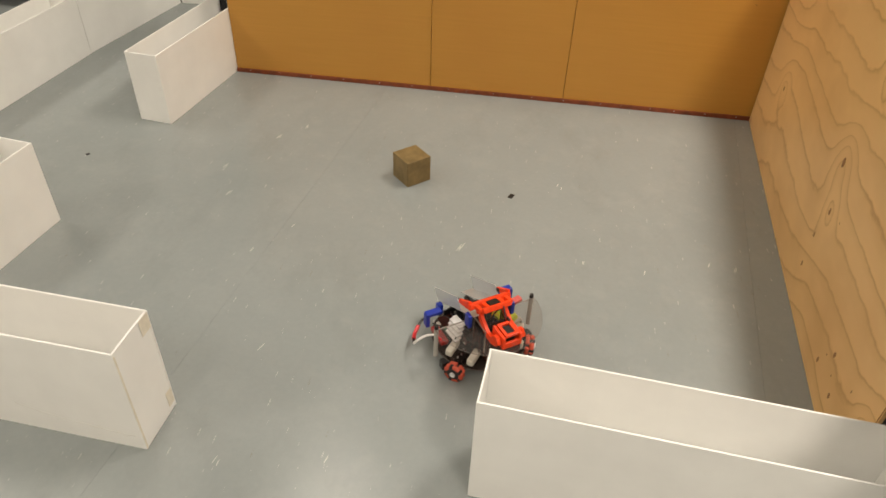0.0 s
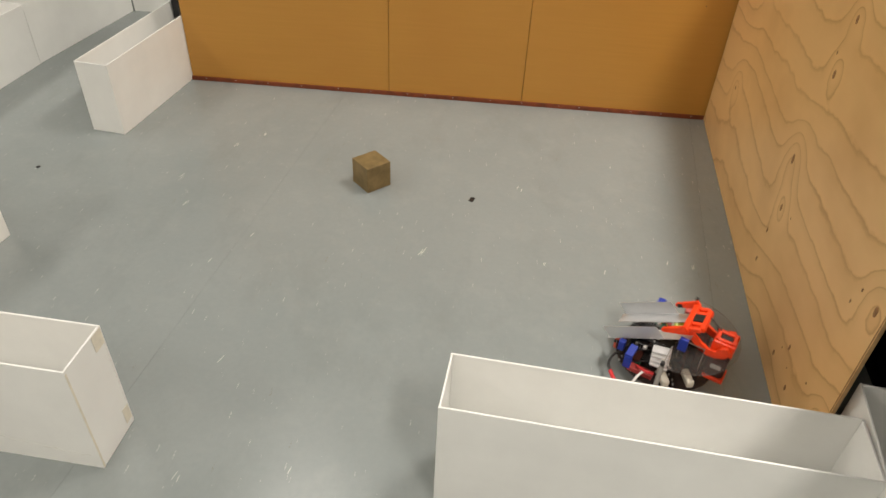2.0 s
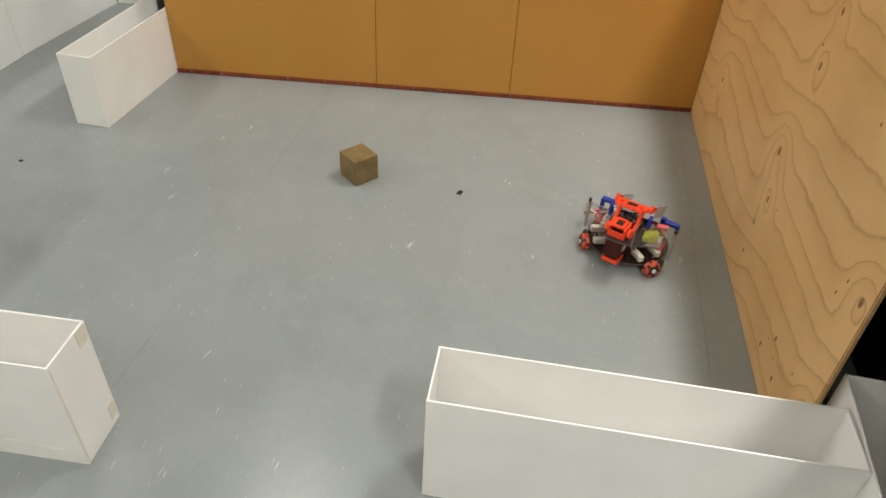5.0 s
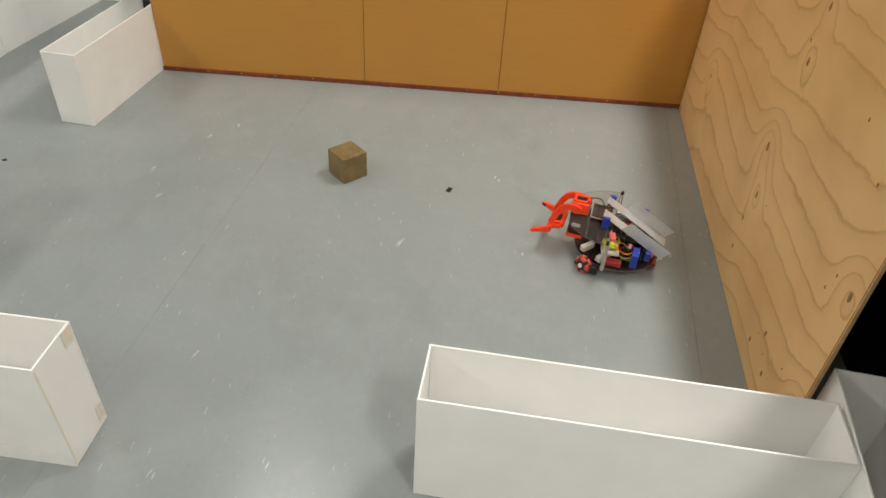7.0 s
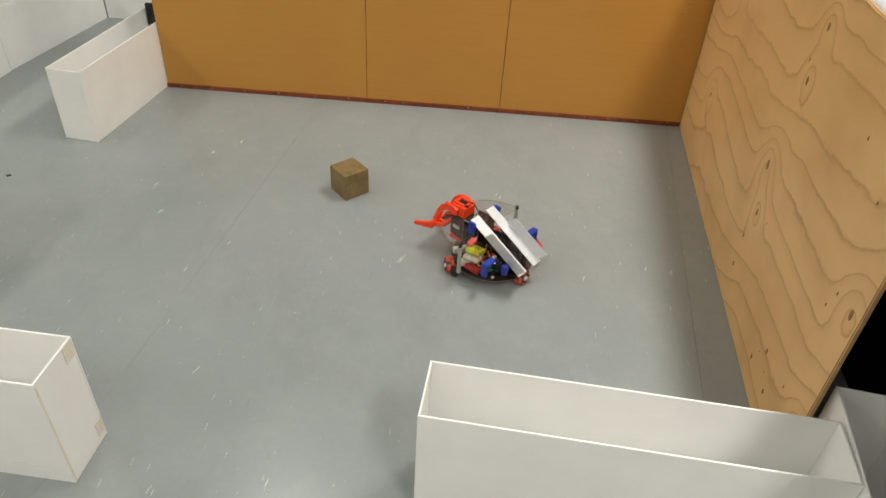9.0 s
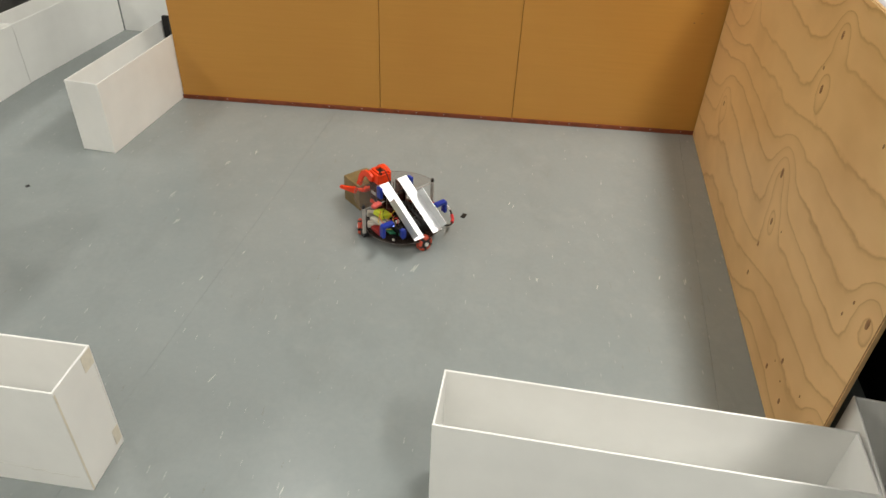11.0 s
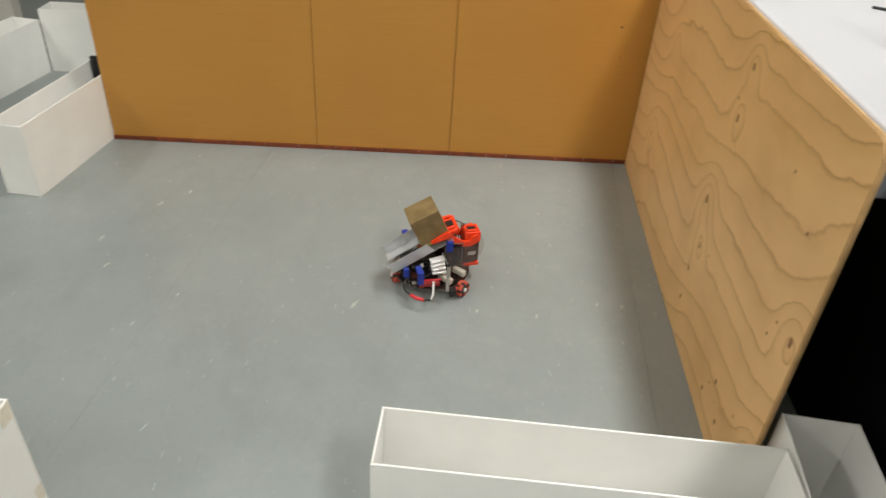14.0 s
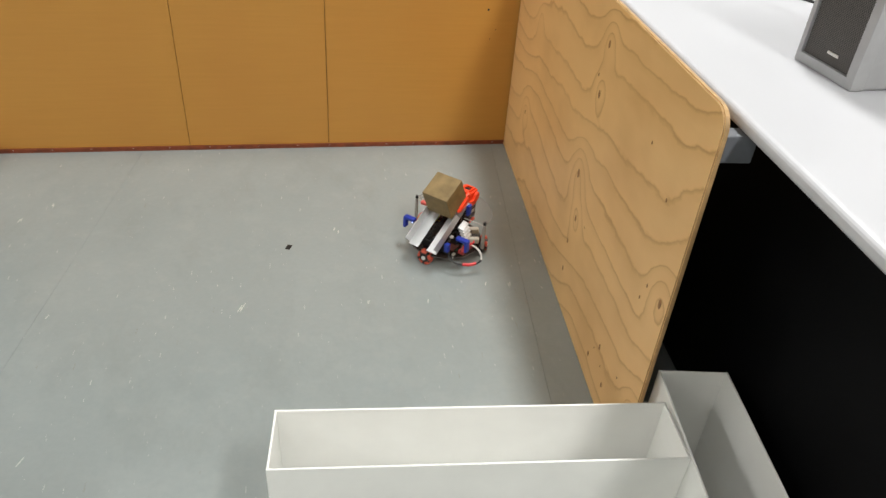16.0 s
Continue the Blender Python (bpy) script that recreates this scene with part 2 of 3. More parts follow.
M_SILVERCELL = mottled("silver_wrap", (0.76, 0.76, 0.76), 0.34, 0.2, amount=0.08, scale=60)
M_YELLOW = mottled("yellow_wrap", (0.55, 0.62, 0.04), 0.4, amount=0.15, scale=60)
M_PCBGREEN = mottled("green_board", (0.02, 0.16, 0.08), 0.4, amount=0.3, scale=150)
M_PCBRED = mottled("red_board", (0.36, 0.035, 0.03), 0.4, amount=0.3, scale=150)
M_WIRERED = material("red_wire", (0.62, 0.03, 0.035), 0.4)[0]
M_TAPED = mottled("pink_red_tape", (0.62, 0.10, 0.085), 0.5, amount=0.25, scale=160)
M_WIREYEL = material("yellow_wire", (0.65, 0.42, 0.02), 0.4)[0]
M_WIREBLK = material("black_wire", (0.012, 0.012, 0.012), 0.45)[0]
M_WIREWHT = material("white_wire", (0.72, 0.70, 0.68), 0.45)[0]
M_LABEL = mottled("paper_label", (0.52, 0.51, 0.49), 0.6, amount=0.06, scale=120)
M_KNOT = mottled("pine_knot", (0.32, 0.155, 0.06), 0.6, amount=0.4, scale=140)
M_PLYEDGE = mottled("ply_edge", (0.46, 0.29, 0.13), 0.6, amount=0.2, scale=50)
M_FLECK = material("pale_fleck", (0.45, 0.45, 0.42), 0.4)[0]
M_LED = make_glow("blue_led", (0.08, 0.2, 1.0), 3.0)
M_DIFF = make_glow("lamp_diffuser", (1.0, 0.96, 0.88), 4.0)


# ---- mesh helpers ----
def part(name, bm, mat, parent=None, label="", smooth=False):
    """Link a bmesh as one mesh object, under a thing or a part where one is given."""
    me = bpy.data.meshes.new(name)
    bmesh.ops.recalc_face_normals(bm, faces=bm.faces)
    if smooth:
        for f in bm.faces:
            f.smooth = True
    bm.to_mesh(me)
    bm.free()
    me.materials.append(mat)
    ob = new(name, me)
    if parent is not None:
        ob.parent = parent
    if label:
        tagged(ob, label)
    return ob


def thing(name, m, label, category, group="", kind=""):
    ob = new(name)
    ob.empty_display_size = 0.05
    ob.matrix_basis = m
    return tagged(ob, label, category, group, kind)


def add_box(bm, size, centre=(0, 0, 0), bevel=0.0, turn=None, segs=2):
    m = Matrix.Translation(centre) @ (turn or Matrix()) @ Matrix.Diagonal((*size, 1))
    g = bmesh.ops.create_cube(bm, size=1.0, matrix=m)
    if bevel:
        vs = set(g["verts"])
        es = [e for e in bm.edges if e.verts[0] in vs and e.verts[1] in vs]
        bmesh.ops.bevel(bm, geom=es, offset=bevel, segments=segs, profile=0.6, affect="EDGES")
    return bm


def box(size, centre=(0, 0, 0), bevel=0.0, turn=None, segs=2):
    return add_box(bmesh.new(), size, centre, bevel, turn, segs)


def add_cyl(bm, r, h, m, n=20, r2=None, bevel=0.0):
    g = bmesh.ops.create_cone(bm, cap_ends=True, segments=n, radius1=r, radius2=r if r2 is None else r2, depth=h, matrix=m)
    if bevel:
        vs = set(g["verts"])
        es = [e for e in bm.edges if e.verts[0] in vs and e.verts[1] in vs and len(e.link_faces) == 2 and any(len(f.verts) > 4 for f in e.link_faces)]
        bmesh.ops.bevel(bm, geom=es, offset=bevel, segments=2, profile=0.6, affect="EDGES")
    return bm


def cyl(r, h, m, n=20, r2=None, bevel=0.0):
    return add_cyl(bmesh.new(), r, h, m, n, r2, bevel)


def extrude_outline(pts, depth, to=None):
    """A plate with the given outline in x, z, its thickness along y, centred."""
    bm = bmesh.new()
    a = [bm.verts.new((x, -depth / 2, z)) for x, z in pts]
    b = [bm.verts.new((x, depth / 2, z)) for x, z in pts]
    bm.faces.new(a)
    bm.faces.new(b[::-1])
    n = len(pts)
    for i in range(n):
        bm.faces.new((a[i], b[i], b[(i + 1) % n], a[(i + 1) % n]))
    if to is not None:
        bmesh.ops.transform(bm, matrix=to, verts=bm.verts)
    return bm


def smooth_path(pts, steps=8):
    """Catmull-Rom points through the given ones."""
    ps = [Vector(p) for p in pts]
    ps = [ps[0] * 2 - ps[1]] + ps + [ps[-1] * 2 - ps[-2]]
    out = []
    for i in range(1, len(ps) - 2):
        p0, p1, p2, p3 = ps[i - 1:i + 3]
        for k in range(steps):
            t = k / steps
            out.append(0.5 * (2 * p1 + (p2 - p0) * t + (2 * p0 - 5 * p1 + 4 * p2 - p3) * t * t + (3 * p1 - p0 - 3 * p2 + p3) * t ** 3))
    out.append(ps[-2])
    return out


def add_tube(bm, pts, r, n=8, steps=8):
    path = smooth_path(pts, steps)
    rings = []
    for i, p in enumerate(path):
        d = (path[min(i + 1, len(path) - 1)] - path[max(i - 1, 0)]).normalized()
        up = Vector((0, 0, 1)) if abs(d.z) < 0.9 else Vector((1, 0, 0))
        s = d.cross(up).normalized()
        u = s.cross(d)
        rings.append([bm.verts.new(p + r * (math.cos(a) * s + math.sin(a) * u)) for a in [2 * math.pi * k / n for k in range(n)]])
    for a, b in zip(rings, rings[1:]):
        for k in range(n):
            bm.faces.new((a[k], a[(k + 1) % n], b[(k + 1) % n], b[k]))
    bm.faces.new(rings[0][::-1])
    bm.faces.new(rings[-1])
    return bm


def tube(pts, r, n=8, steps=8):
    return add_tube(bmesh.new(), pts, r, n, steps)


def disc_plate(r, z, thick, cx=0.0, x_min=None, n=48):
    """A round plate, cut straight at x_min where given."""
    pts = []
    for k in range(n):
        a = 2 * math.pi * k / n
        x, y = cx + r * math.cos(a), r * math.sin(a)
        if x_min is None or x >= x_min:
            pts.append((x, y, a))
    if x_min is not None:
        pts.sort(key=lambda p: math.atan2(p[1], p[0] - cx))
    bm = bmesh.new()
    lo = [bm.verts.new((x, y, z)) for x, y, _ in pts]
    hi = [bm.verts.new((x, y, z + thick)) for x, y, _ in pts]
    bm.faces.new(lo[::-1])
    bm.faces.new(hi)
    for i in range(len(pts)):
        j = (i + 1) % len(pts)
        bm.faces.new((lo[i], lo[j], hi[j], hi[i]))
    return bm


# ---- the room ----
X0, X1, Y0, Y1 = -4.6, 2.6, -4.6, 3.0
ROOM = dict(kind="structure")

floor = thing("floor", pose(0, 0, 0), "grey sheet vinyl floor with light flecks, scuffed and slightly glossy", "floor", **ROOM)
slab = part("subfloor", box((X1 - X0, Y1 - Y0, 0.1), ((X0 + X1) / 2, (Y0 + Y1) / 2, -0.0515)), M_GREYMETAL, floor)
seams = [-3.60, -2.40, -1.193, -0.045, 1.16]
edges = [X0] + seams + [X1]
lean = math.tan(radians(6.6))
for a, b in zip(edges, edges[1:]):
    bm = bmesh.new()
    g = 0.00022

    def xs(x, y):
        return x + (lean * y if x in seams else 0)

    quad = [(xs(a, Y0) + g, Y0), (xs(b, Y0) - g, Y0), (xs(b, Y1) - g, Y1), (xs(a, Y1) + g, Y1)]
    lo = [bm.verts.new((x, y, -0.0014)) for x, y in quad]
    hi = [bm.verts.new((x, y, 0.0)) for x, y in quad]
    bm.faces.new(lo[::-1])
    bm.faces.new(hi)
    for i in range(4):
        bm.faces.new((lo[i], lo[(i + 1) % 4], hi[(i + 1) % 4], hi[i]))
    part("vinyl_sheet", bm, M_FLOOR, floor)

# larger pale flecks in the vinyl
rngf = random.Random(3)
for fx, fy in ((-0.837, -0.837), (-1.269, -0.832), (-1.198, -1.245), (-1.538, -0.6), (-1.338, -0.933), (-1.479, -0.714), (-0.336, -0.363), (-0.237, -0.782), (-1.184, -1.51), (-0.602, -0.517), (-0.534, -0.845), (-0.387, -0.839), (-0.993, -1.471), (-0.176, -0.799), (-1.445, -0.4), (-1.377, -0.333)):
    big = fy == -0.837
    for k in range(3 if big else rngf.choice((1, 1, 2))):
        ln, wd = rngf.uniform(0.007, 0.013) * (1.6 if big else 1), rngf.uniform(0.0007, 0.0016)
        ox, oy = rngf.uniform(-0.006, 0.006), rngf.uniform(-0.010, 0.010)
        bm = bmesh.new()
        ring = [bm.verts.new((wd * math.cos(a) * rngf.uniform(0.7, 1.2), ln * math.sin(a), 0.00025)) for a in [math.pi * q / 4 for q in range(8)]]
        bm.faces.new(ring)
        bmesh.ops.transform(bm, matrix=pose(fx + ox, fy + oy, 0, 0, 0, rngf.uniform(-22, 2)), verts=bm.verts)
        part("fleck", bm, M_FLECK, floor)

for nm, size, centre in (("wall_north", (X1 - X0 + 0.4, 0.2, CEILING_Z), ((X0 + X1) / 2, Y1 + 0.1, CEILING_Z / 2)),
                         ("wall_south", (X1 - X0 + 0.4, 0.2, CEILING_Z), ((X0 + X1) / 2, Y0 - 0.1, CEILING_Z / 2)),
                         ("wall_west", (0.2, Y1 - Y0, CEILING_Z), (X0 - 0.1, (Y0 + Y1) / 2, CEILING_Z / 2)),
                         ("wall_east", (0.2, Y1 - Y0, CEILING_Z), (X1 + 0.1, (Y0 + Y1) / 2, CEILING_Z / 2))):
    tagged(part(nm, box(size, centre), M_WALL), "plain cream painted room wall", "wall", **ROOM)
tagged(part("ceiling", box((X1 - X0 + 0.4, Y1 - Y0 + 0.4, 0.1), ((X0 + X1) / 2, (Y0 + Y1) / 2, CEILING_Z + 0.05)), M_CEIL), "plain white office ceiling", "ceiling", **ROOM)

for lx, ly in LAMP_SPOTS:
    lamp = thing("ceiling_light", pose(lx, ly, CEILING_Z), "white fluorescent ceiling light, switched on", "ceiling light", "ceiling lights")
    bm = bmesh.new()
    for sx, sy, cx, cy in ((0.03, 1.2, 0.145, 0), (0.03, 1.2, -0.145, 0), (0.26, 0.03, 0, 0.585), (0.26, 0.03, 0, -0.585)):
        add_box(bm, (sx, sy, 0.05), (cx, cy, -0.025), 0.003)
    part("frame", bm, M_CEIL, lamp)
    part("diffuser", box((0.26, 1.14, 0.01), (0, 0, -0.02), 0.002), M_DIFF, lamp)

# ---- the orange back panels ----
WALL_L, WALL_H = -1.731, 0.92
board = thing("partition", pose(0, 0, 0), "orange-brown stained board partition with narrow upright joints", "partition", **ROOM)
part("backing", box((-WALL_L + 0.05, 0.012, WALL_H - 0.01), (WALL_L / 2 + 0.02, 0.024, WALL_H / 2)), M_DARKGAP, board)
cuts = [WALL_L, -1.05, -0.604, 0.07]
for a, b in zip(cuts, cuts[1:]):
    part("panel", box((b - a - 0.0016, 0.018, WALL_H - 0.004), ((a + b) / 2, 0.009, WALL_H / 2 + 0.002), 0.0008, segs=1), M_ORANGE, board)
skirt = part("baseboard", box((-WALL_L + 0.06, 0.006, 0.014), (WALL_L / 2 + 0.03, -0.0032, 0.007), 0.0015), M_SKIRT, board, "thin red-brown trim strip")
rng = random.Random(5)
xk = WALL_L + 0.05
while xk < -0.03:
    part("staple", box((0.004, 0.0012, 0.0012), (xk, -0.0067, 0.010)), M_STEEL, skirt)
    xk += rng.uniform(0.06, 0.13)
for hx, hz in ((-0.098, 0.462), (-0.07, 0.40), (-0.085, 0.37)):
    part("screw_hole", cyl(0.0035 if hz > 0.45 else 0.0015, 0.0012, pose(hx, -0.0002, hz, 90), 10), M_BLACK2, board)

# ---- the plywood sheet ----
PLY_YAW = math.degrees(math.atan(0.079))
PLY_LEN, PLY_H, PLY_T = 1.386, 0.737, 0.0095
ply = thing("plywood_sheet", pose(0.0, -0.006, 0, 0, 0, -PLY_YAW), "pine plywood sheet with rounded corners standing against a desk", "plywood sheet")
outline = []
rc = 0.035
for cx, cz, a0 in ((-rc, PLY_H - rc, 0), (-PLY_LEN + rc, PLY_H - rc, 90), (-PLY_LEN + 0.006, 0.006, 180), (-0.006, 0.006, 270)):
    r = rc if cz > 0.1 else 0.006
    if cx == -rc:
        cx, cz, r = -0.006, PLY_H - 0.006, 0.006
    for k in range(7):
        a = radians(a0 + 15 * k)
        outline.append((cx + r * math.cos(a), cz + r * math.sin(a)))
bm = extrude_outline(outline, PLY_T, pose(PLY_T / 2, 0, 0, 0, 0, 90))
bmesh.ops.bevel(bm, geom=[e for e in bm.edges if abs(e.verts[0].co.x - e.verts[1].co.x) < 1e-6], offset=0.002, segments=2, affect="EDGES")
sheet = part("sheet", bm, M_PLY, ply)
sheet.data.materials.append(M_PLYEDGE)
for f in sheet.data.polygons:
    if abs(f.normal.x) < 0.4:
        f.material_index = 1
for ky, kz, kr in ((-0.844, 0.348, 0.015), (-0.883, 0.252, 0.011), (-0.877, 0.55, 0.012), (-0.88, 0.655, 0.011), (-1.358, 0.388, 0.013), (-1.127, 0.062, 0.009), (-1.176, 0.126, 0.009),
                   (-1.227, 0.069, 0.009), (-0.259, 0.236, 0.009), (-0.862, 0.096, 0.009), (-0.858, 0.174, 0.009), (-1.179, 0.59, 0.005), (-1.283, 0.54, 0.005), (-1.30, 0.381, 0.005), (-1.284, 0.344, 0.005),
                   (-0.851, 0.582, 0.005), (-1.284, 0.146, 0.004), (-1.15, 0.10, 0.003), (-1.20, 0.095, 0.003), (-0.95, 0.27, 0.003)):
    bm = cyl(kr * 0.5, 0.0012, pose(-0.0001, ky, kz, 0, 90, 0), 14)
    bmesh.ops.scale(bm, vec=(1, 0.8, 1.5), verts=bm.verts, space=Matrix.Translation((0, -ky, -kz)))
    part("knot", bm, M_KNOT, ply)


# ---- the open white boxes ----
def white_box(length, width, height, m, label, tape=(), scribble=False):
    """An open-topped foamboard box; its length along x from the origin, its width along y."""
    t = 0.0036
    bx = thing("white_box", m, label, "storage box", "white arena boxes")
    L, W, H = length, width, height
    part("front_panel", box((L, t, H), (L / 2, t / 2, H / 2), 0.0012), M_WHITE, bx)
    part("back_panel", box((L, t, H), (L / 2, W - t / 2, H / 2), 0.0012), M_WHITE, bx)
    part("end_panel", box((t, W - 2 * t - 0.0006, H - 0.001), (t / 2 + 0.0004, W / 2, H / 2), 0.0012), M_WHITE, bx)
    part("end_panel", box((t, W - 2 * t - 0.0006, H - 0.001), (L - t / 2 - 0.0004, W / 2, H / 2), 0.0012), M_WHITE, bx)
    part("base_panel", box((L - 2 * t - 0.001, W - 2 * t - 0.001, t), (L / 2, W / 2, t / 2 + 0.001)), M_WHITE, bx)
    if scribble:
        for x0, x1, z0 in ((0.015, 0.10, 0.034), (0.075, 0.24, 0.040)):
            n = int((x1 - x0) / 0.008)
            pts = [(x0 + (x1 - x0) * q / n, W, z0 + 0.003 * math.sin(2.3 * q) * math.sin(0.7 * q) + 0.00006 * q * q) for q in range(n + 1)]
            part("pencil_mark", tube(pts, 0.0004, 5, 3), M_PENCIL, bx)
    for size, centre in tape:
        part("tape", box(size, centre, 0.0001, segs=1), M_TAPE, bx, "strip of yellowed masking tape")
    return bx


BOX_H = 0.248
# box in front of the camera, its end against the desk
dA = Vector((0.62, -0.052, 0)).normalized()
angA = math.degrees(math.atan2(dA.y, dA.x))
white_box(0.6335, 0.114, BOX_H, pose(-0.7385, -1.5045, 0, 0, 0, angA), "long open-topped white foamboard box beside the plywood sheet")
# box along the desk
angB = math.degrees(math.atan2(-0.248, -0.037))
white_box(0.62, 0.123, 0.249, pose(-0.079, -1.371, 0, 0, 0, angB), "open-topped white foamboard box standing against the black desk panel")
# box at the arena's near side
white_box(0.545, 0.106, 0.246, pose(-1.307, -1.4045, 0, 0, 0, 176.8), "open-topped white foamboard box with taped corners and scuff marks",
          tape=(((0.0008, 0.026, 0.034), (-0.0006, 0.016, 0.227)), ((0.0008, 0.018, 0.036), (-0.0006, 0.012, 0.034)), ((0.0008, 0.0036, 0.238), (-0.0006, 0.1035, 0.121))), scribble=True)
# side boxes
white_box(0.55, 0.105, 0.222, pose(-1.841 - 0.105 * math.cos(radians(7.2)), -0.910 + 0.105 * math.sin(radians(7.2)), 0, 0, 0, -97.2), "open-topped white foamboard box casting a soft shadow")
white_box(0.607, 0.104, 0.220, pose(-1.7875, -0.402, 0, 0, 0, 82.2), "open-topped white foamboard box running behind the orange partition")
white_box(0.612, 0.110, 0.207, pose(-2.349, -0.585, 0, 0, 0, 84.3), "white foamboard box in a row along the far aisle")
white_box(0.549, 0.110, 0.207, pose(-2.290, 0.0285, 0, 0, 0, 80.5), "white foamboard box in a row along the far aisle")
white_box(0.640, 0.110, 0.245, pose(-2.195, 0.572, 0, 0, 0, 1), "white foamboard box standing across the far aisle")

post = thing("post", pose(-1.802, 0.125, 0), "short black post standing inside a white box", "post")
part("shaft", box((0.022, 0.014, 0.230), (0, 0, 0.121), 0.002), M_BLACK2, post)
part("foot", box((0.05, 0.035, 0.004), (0, 0, 0.0085), 0.001), M_BLACK2, post)

# low black bench with posts in the far corner
bench = thing("bench", pose(-2.96, 0.51, 0), "low black bench with two upright posts, far off", "bench")
part("deck", box((1.0, 0.30, 0.03), (0, 0, 0.085), 0.004), M_BLACK2, bench)
for sx in (-0.46, 0.46):
    part("support", box((0.04, 0.28, 0.07), (sx, 0, 0.035), 0.003), M_BLACK2, bench)
for px_, py_ in ((0.312, 0.085), (0.395, 0.12)):
    part("upright", box((0.026, 0.026, 0.95), (px_, py_, 0.574), 0.004), M_BLACK2, bench)
tagged(part("wall_1", box((2.1, 0.06, 1.3), (-3.42, 0.74, 0.65)), M_WALL), "plain cream low partition wall behind the bench", "wall", **ROOM)

# ---- the desk ----
DESK_Z = 0.72
desk = thing("desk", pose(0.039, -0.004, 0, 0, 0, -PLY_YAW), "white laminate desk with a rounded edge and black panels below", "desk")
bm = box((0.78, 3.3, 0.024), (0.39, -1.66, DESK_Z - 0.012))
es = [e for e in bm.edges if all(abs(vv.co.x) < 1e-4 for vv in e.verts) and abs(e.verts[0].co.y - e.verts[1].co.y) > 1]
bmesh.ops.bevel(bm, geom=es, offset=0.0105, segments=5, profile=0.5, affect="EDGES")
part("worktop", bm, M_DESK, desk)
part("black_panel", box((0.018, 3.26, 0.60), (0.155, -1.66, 0.385), 0.002), M_BLACK, desk, "black laminate front panel")
part("kick_board", box((0.018, 3.26, 0.078), (0.185, -1.66, 0.043), 0.002), M_BLACK, desk, "black recessed kick board")
for yy in (-0.03, -3.29):
    part("side_panel", box((0.58, 0.018, 0.68), (0.47, yy, 0.345), 0.002), M_BLACK, desk)
part("bracket", box((0.048, 0.030, 0.042), (0.000, -1.362, DESK_Z - 0.0455), 0.003), M_BRACKET, desk, "grey steel bracket")
part("rail", box((0.02, 3.0, 0.03), (0.133, -1.66, DESK_Z - 0.0395), 0.002), M_GREYMETAL, desk)

# ---- the loudspeaker on the desk ----
spk = thing("loudspeaker", pose(0.148, -1.212, DESK_Z, 0, 0, 1.5), "silver plastic computer loudspeaker with a dark grille, on the desk", "loudspeaker")
part("cabinet", box((0.15, 0.142, 0.25), (0.094, 0, 0.126), 0.006, segs=3), M_SPEAKER, spk)
bm = bmesh.new()
for sy, sz, cy, cz in ((0.018, 0.250, -0.062, 0.126), (0.010, 0.250, 0.066, 0.126), (0.116, 0.016, 0.004, 0.009), (0.116, 0.018, 0.004, 0.242)):
    add_box(bm, (0.022, sy, sz), (0.011, cy, cz), 0.0012)
part("bezel", bm, M_SPEAKER, spk)
part("grille", box((0.010, 0.114, 0.218), (0.010, 0.004, 0.125), 0.002), M_GRILLE, spk, "dark woven grille")
part("badge", box((0.002, 0.026, 0.005), (0.0042, -0.006, 0.035), 0.0008), M_BADGE, spk, "small bright badge bar")
part("seam", box((0.0012, 0.1432, 0.246), (0.062, 0, 0.126)), M_GREYMETAL, spk)
cable = thing("cable", pose(0, 0, 0), "thin black cable lying on the white desk", "cable")
part("cord", tube([(0.24, -0.665, DESK_Z + 0.0032), (0.31, -0.715, DESK_Z + 0.0032), (0.39, -0.79, DESK_Z + 0.0032), (0.43, -0.93, DESK_Z + 0.0032), (0.40, -1.10, DESK_Z + 0.0032), (0.325, -1.20, DESK_Z + 0.02)], 0.003), M_WIREBLK, cable)

# ---- litter on the floor ----
for x, y, w, h, rot in ((-0.731, -0.588, 0.0125, 0.020, -20), (-1.94, -0.61, 0.011, 0.009, 50)):
    tag = thing("chip", pose(x, y, 0, 0, 0, rot), "small black plastic chip lying on the floor", "plastic chip", "black chips")
    part("chip_body", box((w, h, 0.0016), (0, 0, 0.0009), 0.0004), M_BLACK2, tag)

# ---- the wooden block ----
CUBE = 0.0752
bm = box((CUBE, CUBE, CUBE), (0, 0, 0), 0.0022, segs=3)
block = tagged(part("wooden_block", bm, M_CUBE), "worn brown wooden cube block with darker edges", "wooden block")

# ---- the robot: x forward, y to its left, z up, origin on the floor ----
robot = thing("mobile_robot", pose(0, 0, 0), "small three-wheeled robot with an orange gripper arm and aluminium ramps", "robot")
PIVOT = (0.1080, 0.0, 0.1243)

part("base_plate", disc_plate(0.098, 0.030, 0.004, cx=0.004), M_BASE, robot, "clear acrylic base disc, tinted for the shade beneath")
part("middle_plate", disc_plate(0.055, 0.060, 0.003, cx=0.02, n=32), M_BASE, robot)
part("top_plate", disc_plate(0.112, 0.106, 0.003, cx=0.022, x_min=0.016), M_CLEAR, robot, "clear acrylic top half disc")
for s in (1, -1):
    p = part("post", cyl(0.0046, 0.072, pose(0.019, s * 0.108, 0.070), 14), M_POST, robot, "grey round stand-off post")
    part("cap", cyl(0.004, 0.008, pose(0.019, s * 0.108, 0.112), 10), M_BLACK2, p)
    part("cross_rod", cyl(0.0013, 0.066, pose(0.019, s * 0.078, 0.104, 90), 8), M_POST, robot)

